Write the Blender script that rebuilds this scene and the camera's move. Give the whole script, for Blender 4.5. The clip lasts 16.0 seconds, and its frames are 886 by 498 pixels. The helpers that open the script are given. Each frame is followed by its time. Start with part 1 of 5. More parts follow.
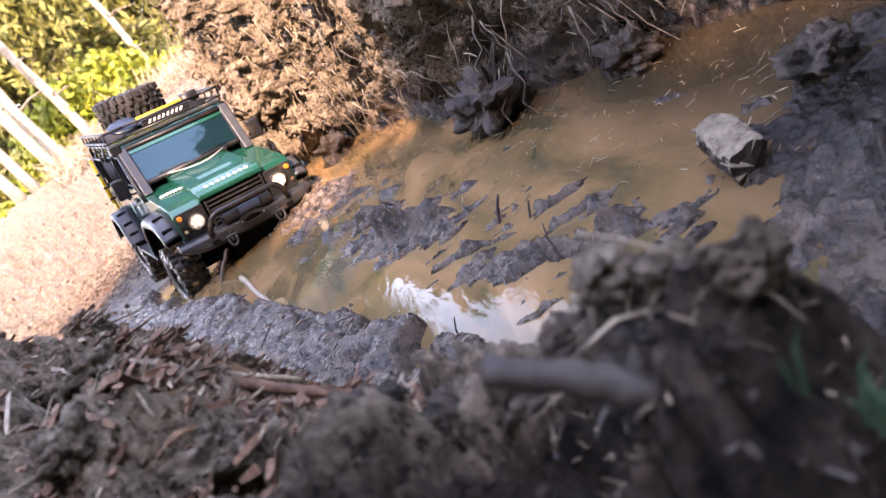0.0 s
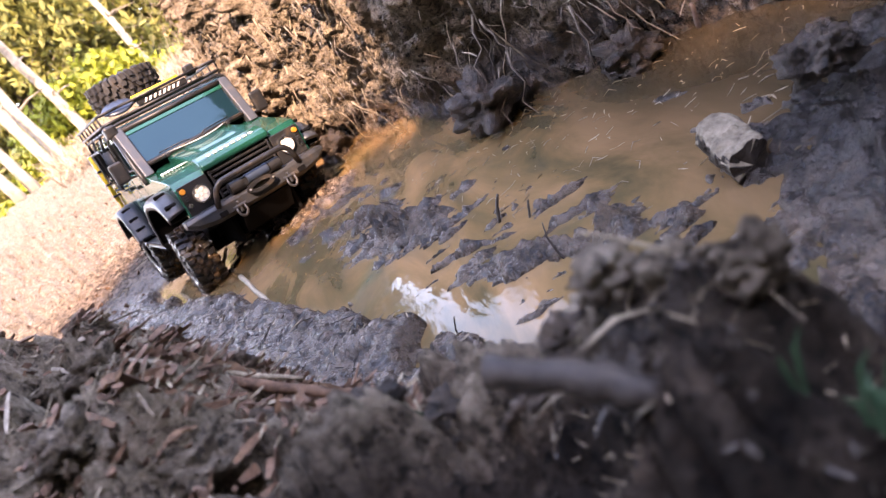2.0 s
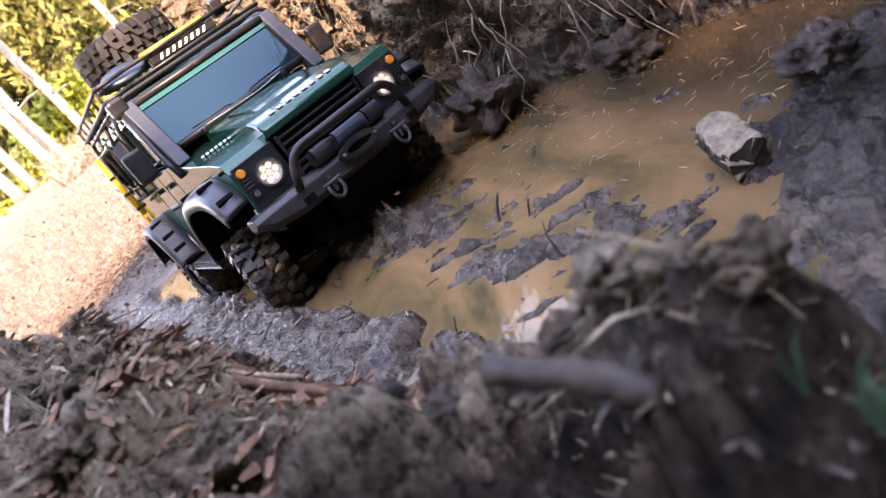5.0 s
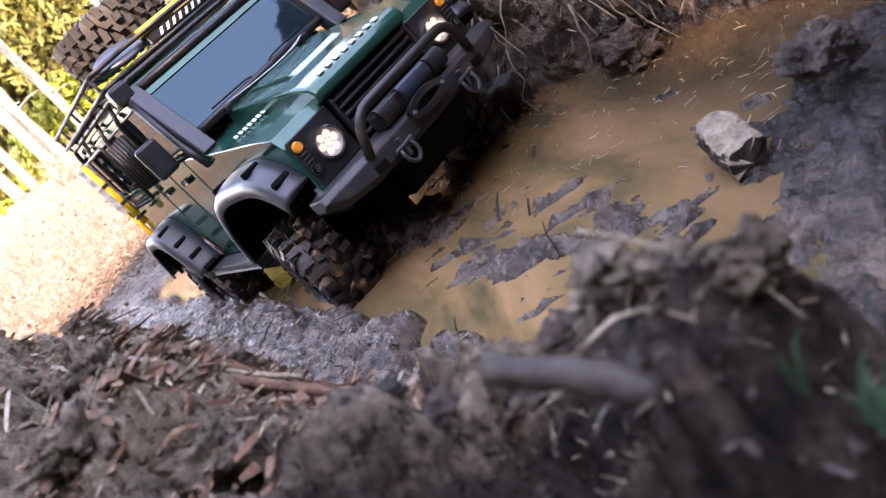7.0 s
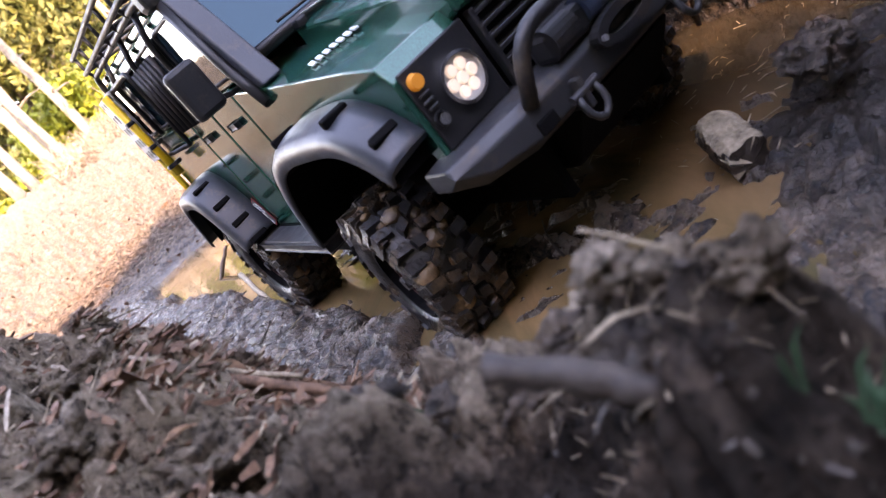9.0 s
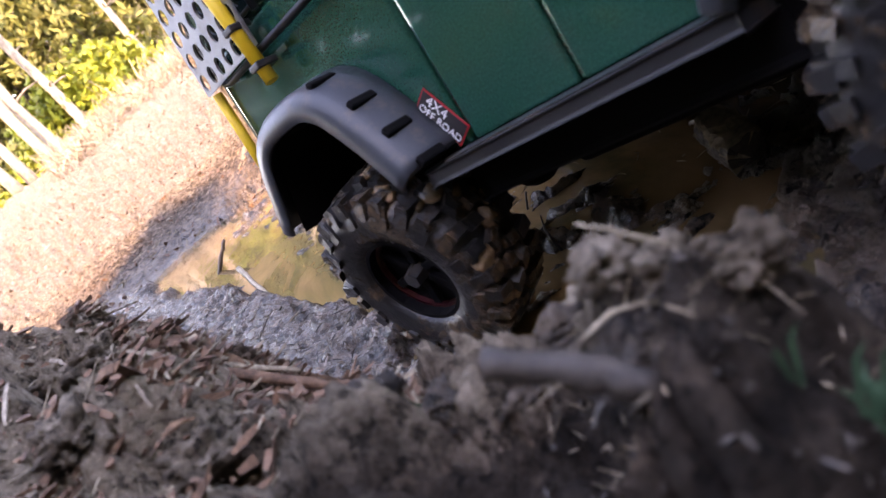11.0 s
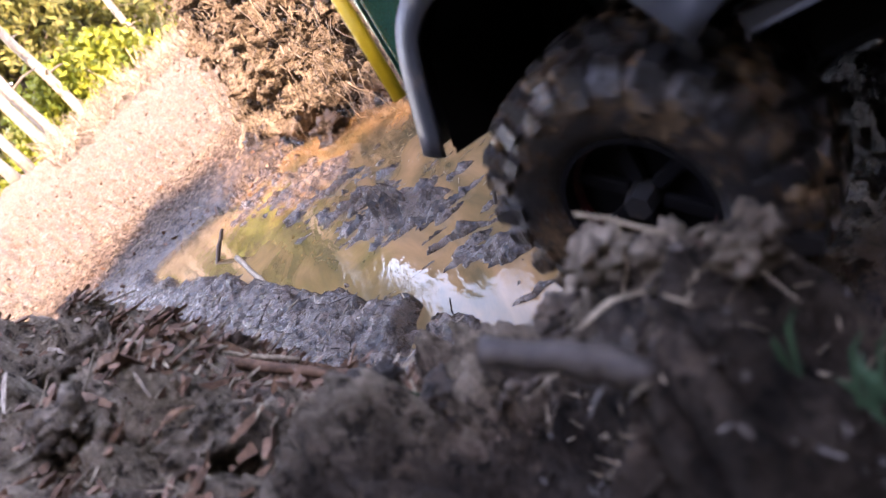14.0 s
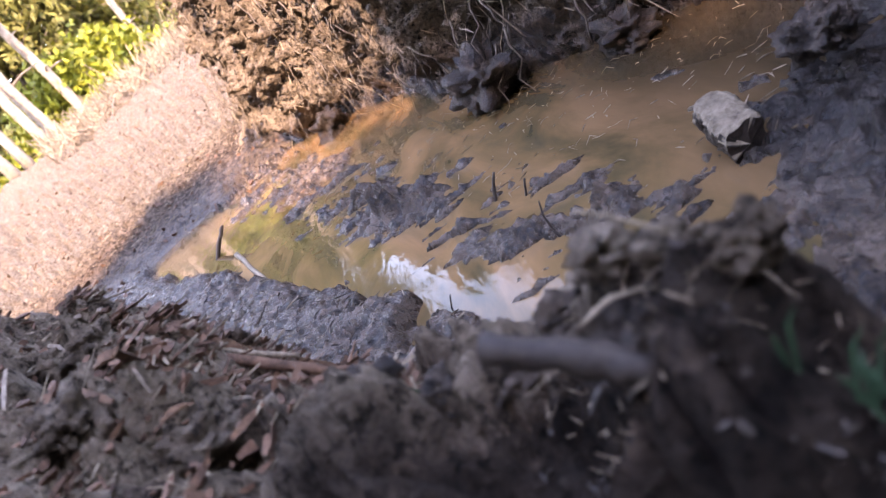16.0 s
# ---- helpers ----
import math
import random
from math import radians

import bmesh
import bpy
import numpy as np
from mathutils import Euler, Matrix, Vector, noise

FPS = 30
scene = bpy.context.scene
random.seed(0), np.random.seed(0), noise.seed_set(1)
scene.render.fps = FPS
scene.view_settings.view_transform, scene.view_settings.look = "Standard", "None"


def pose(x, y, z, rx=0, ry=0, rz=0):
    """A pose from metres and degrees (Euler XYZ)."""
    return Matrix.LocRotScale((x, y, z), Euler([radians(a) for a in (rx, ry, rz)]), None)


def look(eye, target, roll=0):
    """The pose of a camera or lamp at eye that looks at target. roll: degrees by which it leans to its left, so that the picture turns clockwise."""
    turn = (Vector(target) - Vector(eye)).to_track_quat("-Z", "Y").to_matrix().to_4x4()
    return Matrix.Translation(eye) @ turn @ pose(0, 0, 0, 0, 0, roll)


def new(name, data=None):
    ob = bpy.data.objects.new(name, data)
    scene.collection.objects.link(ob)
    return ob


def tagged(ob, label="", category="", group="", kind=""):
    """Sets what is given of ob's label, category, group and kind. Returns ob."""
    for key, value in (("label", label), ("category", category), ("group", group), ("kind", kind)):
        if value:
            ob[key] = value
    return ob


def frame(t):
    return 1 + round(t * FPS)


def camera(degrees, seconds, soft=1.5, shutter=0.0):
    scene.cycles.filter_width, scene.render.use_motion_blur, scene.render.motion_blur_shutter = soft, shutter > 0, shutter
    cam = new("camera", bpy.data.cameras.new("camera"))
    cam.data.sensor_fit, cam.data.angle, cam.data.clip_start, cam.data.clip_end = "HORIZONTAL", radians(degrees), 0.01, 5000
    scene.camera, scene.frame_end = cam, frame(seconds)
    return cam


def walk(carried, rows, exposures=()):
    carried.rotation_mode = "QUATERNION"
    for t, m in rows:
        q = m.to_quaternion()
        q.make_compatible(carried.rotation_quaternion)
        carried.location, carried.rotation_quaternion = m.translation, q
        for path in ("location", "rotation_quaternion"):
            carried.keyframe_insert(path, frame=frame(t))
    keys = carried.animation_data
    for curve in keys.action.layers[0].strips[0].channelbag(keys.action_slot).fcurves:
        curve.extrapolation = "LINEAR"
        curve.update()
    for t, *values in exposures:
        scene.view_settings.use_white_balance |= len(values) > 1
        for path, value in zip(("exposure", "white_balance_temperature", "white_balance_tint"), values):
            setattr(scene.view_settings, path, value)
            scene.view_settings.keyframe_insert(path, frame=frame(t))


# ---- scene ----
cam = camera(61.3, 16.0, soft=1.15, shutter=0.12)
cam.data.dof.use_dof = True
cam.data.dof.focus_distance = 0.62
cam.data.dof.aperture_fstop = 15.0
EYE = (0.0, 0.0, 0.195)


def aim(az, pitch, lean):
    a, p = radians(az), radians(pitch)
    d = Vector((math.sin(a) * math.cos(p), math.cos(a) * math.cos(p), math.sin(p)))
    return look(EYE, Vector(EYE) + d, -lean)


walk(cam, [
    (0.0, aim(0.00, -19.00, 41.00)), (1.0, aim(0.00, -19.02, 41.00)), (4.0, aim(-0.05, -19.10, 41.04)),
    (6.5, aim(-0.09, -19.15, 41.06)), (9.0, aim(-0.12, -19.19, 41.05)), (11.5, aim(-0.39, -19.77, 41.05)),
    (12.5, aim(-0.60, -20.07, 41.09)), (13.5, aim(-0.76, -20.30, 41.13)), (14.5, aim(-0.79, -20.34, 41.13)),
    (15.5, aim(-0.93, -20.50, 41.18)), (16.0, aim(-0.95, -20.50, 41.18)),
], exposures=[(0.0, 4.10, 9000, 36), (4.0, 4.16, 9200, 36), (7.0, 4.40, 9400, 36), (9.0, 4.28, 9400, 36), (11.5, 4.16, 9200, 37),
    (13.5, 4.14, 9000, 38), (14.5, 4.02, 8600, 38), (15.5, 3.86, 8400, 38), (16.0, 3.86, 8400, 38)])

# ---- light ----
SUN_EL, SUN_AZ = radians(44), radians(183)   # azimuth from +y towards +x: behind the camera
world = bpy.data.worlds.new("sky")
scene.world = world
world.use_nodes = True
wn = world.node_tree.nodes
sky = wn.new("ShaderNodeTexSky")
sky.sky_type, sky.sun_disc = "NISHITA", False
sky.sun_elevation, sky.sun_rotation = SUN_EL, SUN_AZ
sky.dust_density, sky.ozone_density = 0.2, 1.2
world.node_tree.links.new(sky.outputs[0], wn["Background"].inputs[0])
wn["Background"].inputs[1].default_value = 0.15
sun = new("sun", bpy.data.lights.new("sun", "SUN"))
sun.data.energy, sun.data.angle, sun.data.color = 1.24, radians(0.6), (1.0, 0.90, 0.77)
sun_dir = Vector((math.sin(SUN_AZ) * math.cos(SUN_EL), math.cos(SUN_AZ) * math.cos(SUN_EL), math.sin(SUN_EL)))
sun.matrix_world = look(sun_dir * 20, (0, 0, 0))


# ---- materials ----
def material(name, color=(0.5, 0.5, 0.5), rough=0.6, metal=0.0, spec=0.5, coat=0.0):
    m = bpy.data.materials.new(name)
    m.use_nodes = True
    b = m.node_tree.nodes["Principled BSDF"]
    b.inputs["Base Color"].default_value = (*color, 1)
    b.inputs["Roughness"].default_value = rough
    b.inputs["Metallic"].default_value = metal
    b.inputs["Specular IOR Level"].default_value = spec
    b.inputs["Coat Weight"].default_value = coat
    b.inputs["Coat Roughness"].default_value = 0.05
    return m


def nodes_of(m):
    return m.node_tree.nodes, m.node_tree.links.new, m.node_tree.nodes["Principled BSDF"]


def coords(m, space="Object"):
    n, link, b = nodes_of(m)
    return n.new("ShaderNodeTexCoord").outputs[space]


def noise_tex(m, scale, detail=6, rough=0.6, vec=None, distortion=0.0):
    n, link, b = nodes_of(m)
    t = n.new("ShaderNodeTexNoise")
    t.inputs["Scale"].default_value, t.inputs["Detail"].default_value = scale, detail
    t.inputs["Roughness"].default_value, t.inputs["Distortion"].default_value = rough, distortion
    if vec is not None:
        link(vec, t.inputs["Vector"])
    return t


def ramp(m, fac, stops):
    n, link, b = nodes_of(m)
    r = n.new("ShaderNodeValToRGB")
    e = r.color_ramp.elements
    while len(e) < len(stops):
        e.new(0.5)
    for k, (p, c) in zip(e, stops):
        k.position, k.color = p, (*c, 1) if len(c) == 3 else c
    link(fac, r.inputs[0])
    return r.outputs[0]


def mix(m, fac, a, b_, mode="MIX"):
    n, link, b = nodes_of(m)
    x = n.new("ShaderNodeMix")
    x.data_type, x.blend_type = "RGBA", mode
    if isinstance(fac, float):
        x.inputs[0].default_value = fac
    else:
        link(fac, x.inputs[0])
    for s, v in ((6, a), (7, b_)):
        if isinstance(v, tuple):
            x.inputs[s].default_value = (*v, 1)
        else:
            link(v, x.inputs[s])
    return x.outputs[2]


def bump(m, height, strength, distance, under=None):
    n, link, b = nodes_of(m)
    k = n.new("ShaderNodeBump")
    k.inputs["Strength"].default_value, k.inputs["Distance"].default_value = strength, distance
    link(height, k.inputs["Height"])
    if under is not None:
        link(under, k.inputs["Normal"])
    link(k.outputs[0], b.inputs["Normal"])
    return k.outputs[0]


def grey(v):
    return (v, v, v)


def mud_material(name):
    """Dark wet mud low down, drying to pale dusty soil where the ground stands high."""
    m = material(name, rough=0.5)
    n, link, b = nodes_of(m)
    c = coords(m)
    big, fine, grit = noise_tex(m, 7, 8, 0.65, c), noise_tex(m, 60, 8, 0.7, c), noise_tex(m, 420, 4, 0.7, c)
    # the darkest stop puts the shade of crevices into the colour, along the bump
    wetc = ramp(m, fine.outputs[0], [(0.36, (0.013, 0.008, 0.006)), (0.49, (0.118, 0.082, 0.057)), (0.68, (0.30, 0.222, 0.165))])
    dryc = ramp(m, fine.outputs[0], [(0.28, (0.085, 0.060, 0.042)), (0.5, (0.26, 0.205, 0.15)), (0.70, (0.44, 0.37, 0.285))])
    sep = n.new("ShaderNodeSeparateXYZ")
    link(c, sep.inputs[0])
    attr = n.new("ShaderNodeAttribute")
    attr.attribute_name = "dry"
    add = n.new("ShaderNodeMath")
    add.operation = "MULTIPLY_ADD"
    link(big.outputs[0], add.inputs[0])
    add.inputs[1].default_value = 0.5
    link(attr.outputs["Fac"], add.inputs[2])
    dry = ramp(m, add.outputs[0], [(0.42, grey(0)), (0.85, grey(1))])
    # near-black tone for dark mud and for shade put into the colour
    dark_mudc = ramp(m, fine.outputs[0], [(0.35, (0.007, 0.005, 0.004)), (0.55, (0.036, 0.026, 0.020)), (0.72, (0.120, 0.084, 0.062))])
    dark_mud_shade = n.new("ShaderNodeAttribute")
    dark_mud_shade.attribute_name = "dark_mud_shade"
    col = mix(m, dark_mud_shade.outputs["Fac"], mix(m, dry, wetc, dryc), dark_mudc)
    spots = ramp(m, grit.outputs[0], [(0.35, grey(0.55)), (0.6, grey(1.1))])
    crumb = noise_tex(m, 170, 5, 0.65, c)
    # twig-like specks and cavity shade, painted where the crumb bump lies low
    pit_shade = ramp(m, crumb.outputs[0], [(0.36, grey(0.12)), (0.47, grey(1.0)), (0.62, grey(1.15))])
    link(mix(m, 0.9, mix(m, 0.7, col, spots, "MULTIPLY"), pit_shade, "MULTIPLY"), b.inputs["Base Color"])
    sheen = bump(m, crumb.outputs[0], 0.55, 0.006)
    k = bump(m, fine.outputs[0], 1.0, 0.012)
    k = bump(m, crumb.outputs[0], 1.0, 0.007, k)
    k = bump(m, grit.outputs[0], 0.9, 0.0025, k)
    film = n.new("ShaderNodeMath")
    film.operation = "MULTIPLY"
    soak = n.new("ShaderNodeAttribute")
    soak.attribute_name = "wet"
    link(soak.outputs["Fac"], film.inputs[0])
    film.inputs[1].default_value = 0.26
    link(mix(m, soak.outputs["Fac"], grey(0.85), ramp(m, fine.outputs[0], [(0.35, grey(0.12)), (0.65, grey(0.40))])), b.inputs["Roughness"])
    link(film.outputs[0], b.inputs["Coat Weight"])
    gloss = ramp(m, soak.outputs["Fac"], [(0.0, grey(0.12)), (1.0, grey(0.6))])
    link(gloss, b.inputs["Specular IOR Level"])
    b.inputs["Coat Roughness"].default_value = 0.09
    link(sheen, b.inputs["Coat Normal"])
    return m


MUD = mud_material("wet_mud")


def water_material():
    m = material("muddy_water", rough=0.03, spec=0.30)
    n, link, b = nodes_of(m)
    c = coords(m)
    mp = n.new("ShaderNodeMapping")
    mp.inputs["Rotation"].default_value = (0, 0, radians(18))
    mp.inputs["Scale"].default_value = (3.0, 1.0, 1.0)
    link(c, mp.inputs[0])
    silt = noise_tex(m, 5, 6, 0.6, mp.outputs[0], 0.6)
    stirred = ramp(m, silt.outputs[0], [(0.36, (0.058, 0.050, 0.025)), (0.5, (0.160, 0.100, 0.046)), (0.64, (0.275, 0.158, 0.078))])
    b.inputs["IOR"].default_value = 1.33
    # the sky's blue is put into the reflection by tinting it
    b.inputs["Specular Tint"].default_value = (0.70, 0.92, 1.0, 1)
    clear = n.new("ShaderNodeAttribute")
    clear.attribute_name = "clear"
    link(mix(m, clear.outputs["Fac"], stirred, (0.030, 0.020, 0.012)), b.inputs["Base Color"])
    r1, r2 = noise_tex(m, 9, 2, 0.5, mp.outputs[0], 1.2), noise_tex(m, 45, 2, 0.5, mp.outputs[0], 0.5)
    k = bump(m, r1.outputs[0], 0.030, 0.02)
    bump(m, r2.outputs[0], 0.035, 0.004, k)
    return m


WATER = water_material()


def speckled(name, dark, pale, scale=90, rough=0.8, relief=0.004):
    m = material(name, rough=rough, spec=0.25)
    n, link, b = nodes_of(m)
    c = coords(m)
    t = noise_tex(m, scale, 8, 0.7, c)
    info = n.new("ShaderNodeObjectInfo")
    isl = n.new("ShaderNodeNewGeometry")
    mid = tuple((p + q) / 2 for p, q in zip(dark, pale))
    col = ramp(m, t.outputs[0], [(0.3, dark), (0.5, mid), (0.7, pale)])
    rnd = ramp(m, isl.outputs["Random Per Island"], [(0.0, grey(0.55)), (1.0, grey(1.25))])
    link(mix(m, 1.0, col, rnd, "MULTIPLY"), b.inputs["Base Color"])
    bump(m, t.outputs[0], 0.7, relief)
    return m


STRAW = speckled("dead_straw", (0.10, 0.072, 0.046), (0.44, 0.36, 0.26), 300, 0.8, 0.001)
ROOT = speckled("root_bark", (0.045, 0.036, 0.029), (0.27, 0.220, 0.170), 220, 0.85, 0.001)
TWIG = speckled("wet_twig", (0.012, 0.010, 0.009), (0.07, 0.055, 0.045), 260, 0.4, 0.001)
CHIPS = speckled("bark_chips", (0.022, 0.012, 0.009), (0.27, 0.150, 0.095), 160, 0.7, 0.001)
BARK = speckled("pale_trunk_bark", (0.16, 0.125, 0.09), (0.40, 0.335, 0.26), 14, 0.85, 0.02)
NEEDLES = speckled("conifer_needles", (0.026, 0.032, 0.006), (0.21, 0.20, 0.048), 1.3, 0.6, 0.01)
LEAVES = speckled("sunlit_leaves", (0.10, 0.13, 0.010), (0.34, 0.36, 0.05), 2.2, 0.5, 0.01)
BLADE = speckled("grass_blade", (0.014, 0.042, 0.022), (0.045, 0.11, 0.06), 60, 0.5, 0.001)
WOOD = speckled("broken_wood", (0.12, 0.092, 0.062), (0.55, 0.46, 0.335), 150, 0.75, 0.003)


# ---- numeric helpers ----
def lattice(i, j, k):
    h = (i * 374761393 + j * 668265263 + k * 1274126177) & 0xFFFFFFFF
    h = ((h ^ (h >> 13)) * 1274126177) & 0xFFFFFFFF
    return ((h ^ (h >> 16)) & 0xFFFF) / 65535.0


def value_noise(x, y, seed=0):
    xi, yi = np.floor(x).astype(np.int64), np.floor(y).astype(np.int64)
    fx, fy = x - xi, y - yi
    fx, fy = fx * fx * (3 - 2 * fx), fy * fy * (3 - 2 * fy)
    a, b = lattice(xi, yi, seed), lattice(xi + 1, yi, seed)
    c, d = lattice(xi, yi + 1, seed), lattice(xi + 1, yi + 1, seed)
    return (a + (b - a) * fx) * (1 - fy) + (c + (d - c) * fx) * fy - 0.5


def fbm(x, y, scale, octaves=4, gain=0.5, seed=0):
    out, amp = 0.0, 1.0
    for o in range(octaves):
        out = out + amp * value_noise(x * scale + 17.3 * o, y * scale - 9.1 * o, seed + o)
        x, y = 0.8 * x - 0.6 * y, 0.6 * x + 0.8 * y
        scale, amp = scale * 2.03, amp * gain
    return out


def ridged(x, y, scale, octaves=3, seed=0):
    out, amp = 0.0, 1.0
    for o in range(octaves):
        out = out + amp * (0.5 - np.abs(value_noise(x * scale + 5.7 * o, y * scale + 3.3 * o, seed + o)) * 2)
        x, y = 0.8 * x - 0.6 * y, 0.6 * x + 0.8 * y
        scale, amp = scale * 2.1, amp * 0.5
    return out


def cells(x, y, scale, seed=0):
    """Rounded clods: 1 in the middle of a clod, 0 in the gaps between."""
    x, y = x * scale, y * scale
    xi, yi = np.floor(x).astype(np.int64), np.floor(y).astype(np.int64)
    first, second = np.full(x.shape, 9.0), np.full(x.shape, 9.0)
    for i in (-1, 0, 1):
        for j in (-1, 0, 1):
            d = np.hypot(xi + i + lattice(xi + i, yi + j, seed) - x, yi + j + lattice(xi + i, yi + j, seed + 7) - y)
            second = np.minimum(second, np.maximum(first, d))
            first = np.minimum(first, d)
    return np.clip((second - first) * 1.6, 0, 1) ** 0.6


def step(a, b, v):
    t = np.clip((v - a) / (b - a), 0, 1)
    return t * t * (3 - 2 * t)


def sheet(name, pts, quads, mat, smooth=True):
    me = bpy.data.meshes.new(name)
    pts, quads = np.asarray(pts, np.float32), np.asarray(quads, np.int32)
    k = quads.shape[1]
    me.vertices.add(len(pts))
    me.vertices.foreach_set("co", pts.ravel())
    me.loops.add(quads.size)
    me.loops.foreach_set("vertex_index", quads.ravel())
    me.polygons.add(len(quads))
    me.polygons.foreach_set("loop_start", np.arange(0, quads.size, k))
    me.polygons.foreach_set("loop_total", np.full(len(quads), k))
    me.polygons.foreach_set("use_smooth", np.full(len(quads), smooth))
    me.update(calc_edges=True)
    me.materials.append(mat)
    return new(name, me)


def grid_quads(rows, cols, wrap=False):
    i = np.arange(rows - 1)[:, None]
    j = np.arange(cols if wrap else cols - 1)[None, :]
    j2 = (j + 1) % cols
    return np.stack([i * cols + j, i * cols + j2, (i + 1) * cols + j2, (i + 1) * cols + j], -1).reshape(-1, 4)


# ---- ground ----
SHORE_Y = (0.0, 0.42, 0.50, 0.60, 0.70, 0.90, 1.20, 1.50, 2.0)
SHORE_X = (-0.02, -0.062, -0.078, -0.105, -0.15, -0.235, -0.375, -0.50, -0.70)
BANK_A, BANK_B = Vector((0.42, 0.02, 0)), Vector((-0.215, 1.98, 0))
# ridge of the heap that the camera lies on: azimuth, distance, height
RIDGE_AZ = (-180, -90, -50, -27, -22, -18, -12.6, -10.5, -7, -2, 2, 8, 13, 18, 23, 27, 45, 90, 180)
RIDGE_R = (0.5, 0.5, 0.5, 0.44, 0.40, 0.35, 0.30, 0.27, 0.24, 0.20, 0.17, 0.15, 0.14, 0.13, 0.12, 0.11, 0.10, 0.12, 0.5)
RIDGE_Z = (0.16, 0.19, 0.20, 0.178, 0.142, 0.108, 0.070, 0.055, 0.080, 0.084, 0.102, 0.117, 0.125, 0.126, 0.121, 0.109, 0.09, 0.09, 0.16)
# a nearer, darker heap at the eye's feet: azimuth, distance, height of its crest
NEAR_AZ = (-180, -32.4, -26.4, -21.4, -16.9, -11.6, -6.6, -1.6, 4.3, 9.6, 15.6, 180)
NEAR_R = (0.25, 0.25, 0.235, 0.225, 0.215, 0.2, 0.19, 0.18, 0.17, 0.16, 0.15, 0.15)
NEAR_Z = (-0.1, -0.1, 0.112, 0.109, 0.106, 0.103, 0.099, 0.098, 0.104, 0.114, -0.1, -0.1)
# holes between the clods: x, y, radius, depth
HOLLOWS = ((-0.1197, 0.2335, 0.016, 0.045), (-0.104, 0.236, 0.014, 0.030), (-0.0942, 0.2577, 0.010, 0.022), (-0.150, 0.236, 0.012, 0.025),
           (0.0405, 0.1080, 0.013, 0.032), (0.052, 0.100, 0.011, 0.024), (0.030, 0.089, 0.010, 0.020), (-0.168, 0.305, 0.012, 0.020), (-0.121, 0.279, 0.008, 0.016))
# mud islands in the puddle: x, y, half length, half width, turn, height
ISLANDS = (
    (0.105, 0.66, 0.022, 0.006, 105, 0.003), (0.193, 0.49, 0.020, 0.006, 112, 0.003),
    (0.212, 0.31, 0.11, 0.040, 115, 0.016), (0.165, 0.265, 0.07, 0.030, 120, 0.014), (0.26, 0.38, 0.06, 0.022, 115, 0.012),
    (-0.035, 0.408, 0.032, 0.016, 115, 0.020), (0.150, 0.318, 0.045, 0.028, 110, 0.018), (0.06, 0.415, 0.03, 0.015, 125, 0.012),
)
MIDDLE_Y, MIDDLE_X = (0.30, 0.42, 0.50, 0.60, 0.70, 0.90, 1.20, 1.60), (0.085, 0.055, 0.040, 0.008, -0.022, -0.075, -0.135, -0.235)


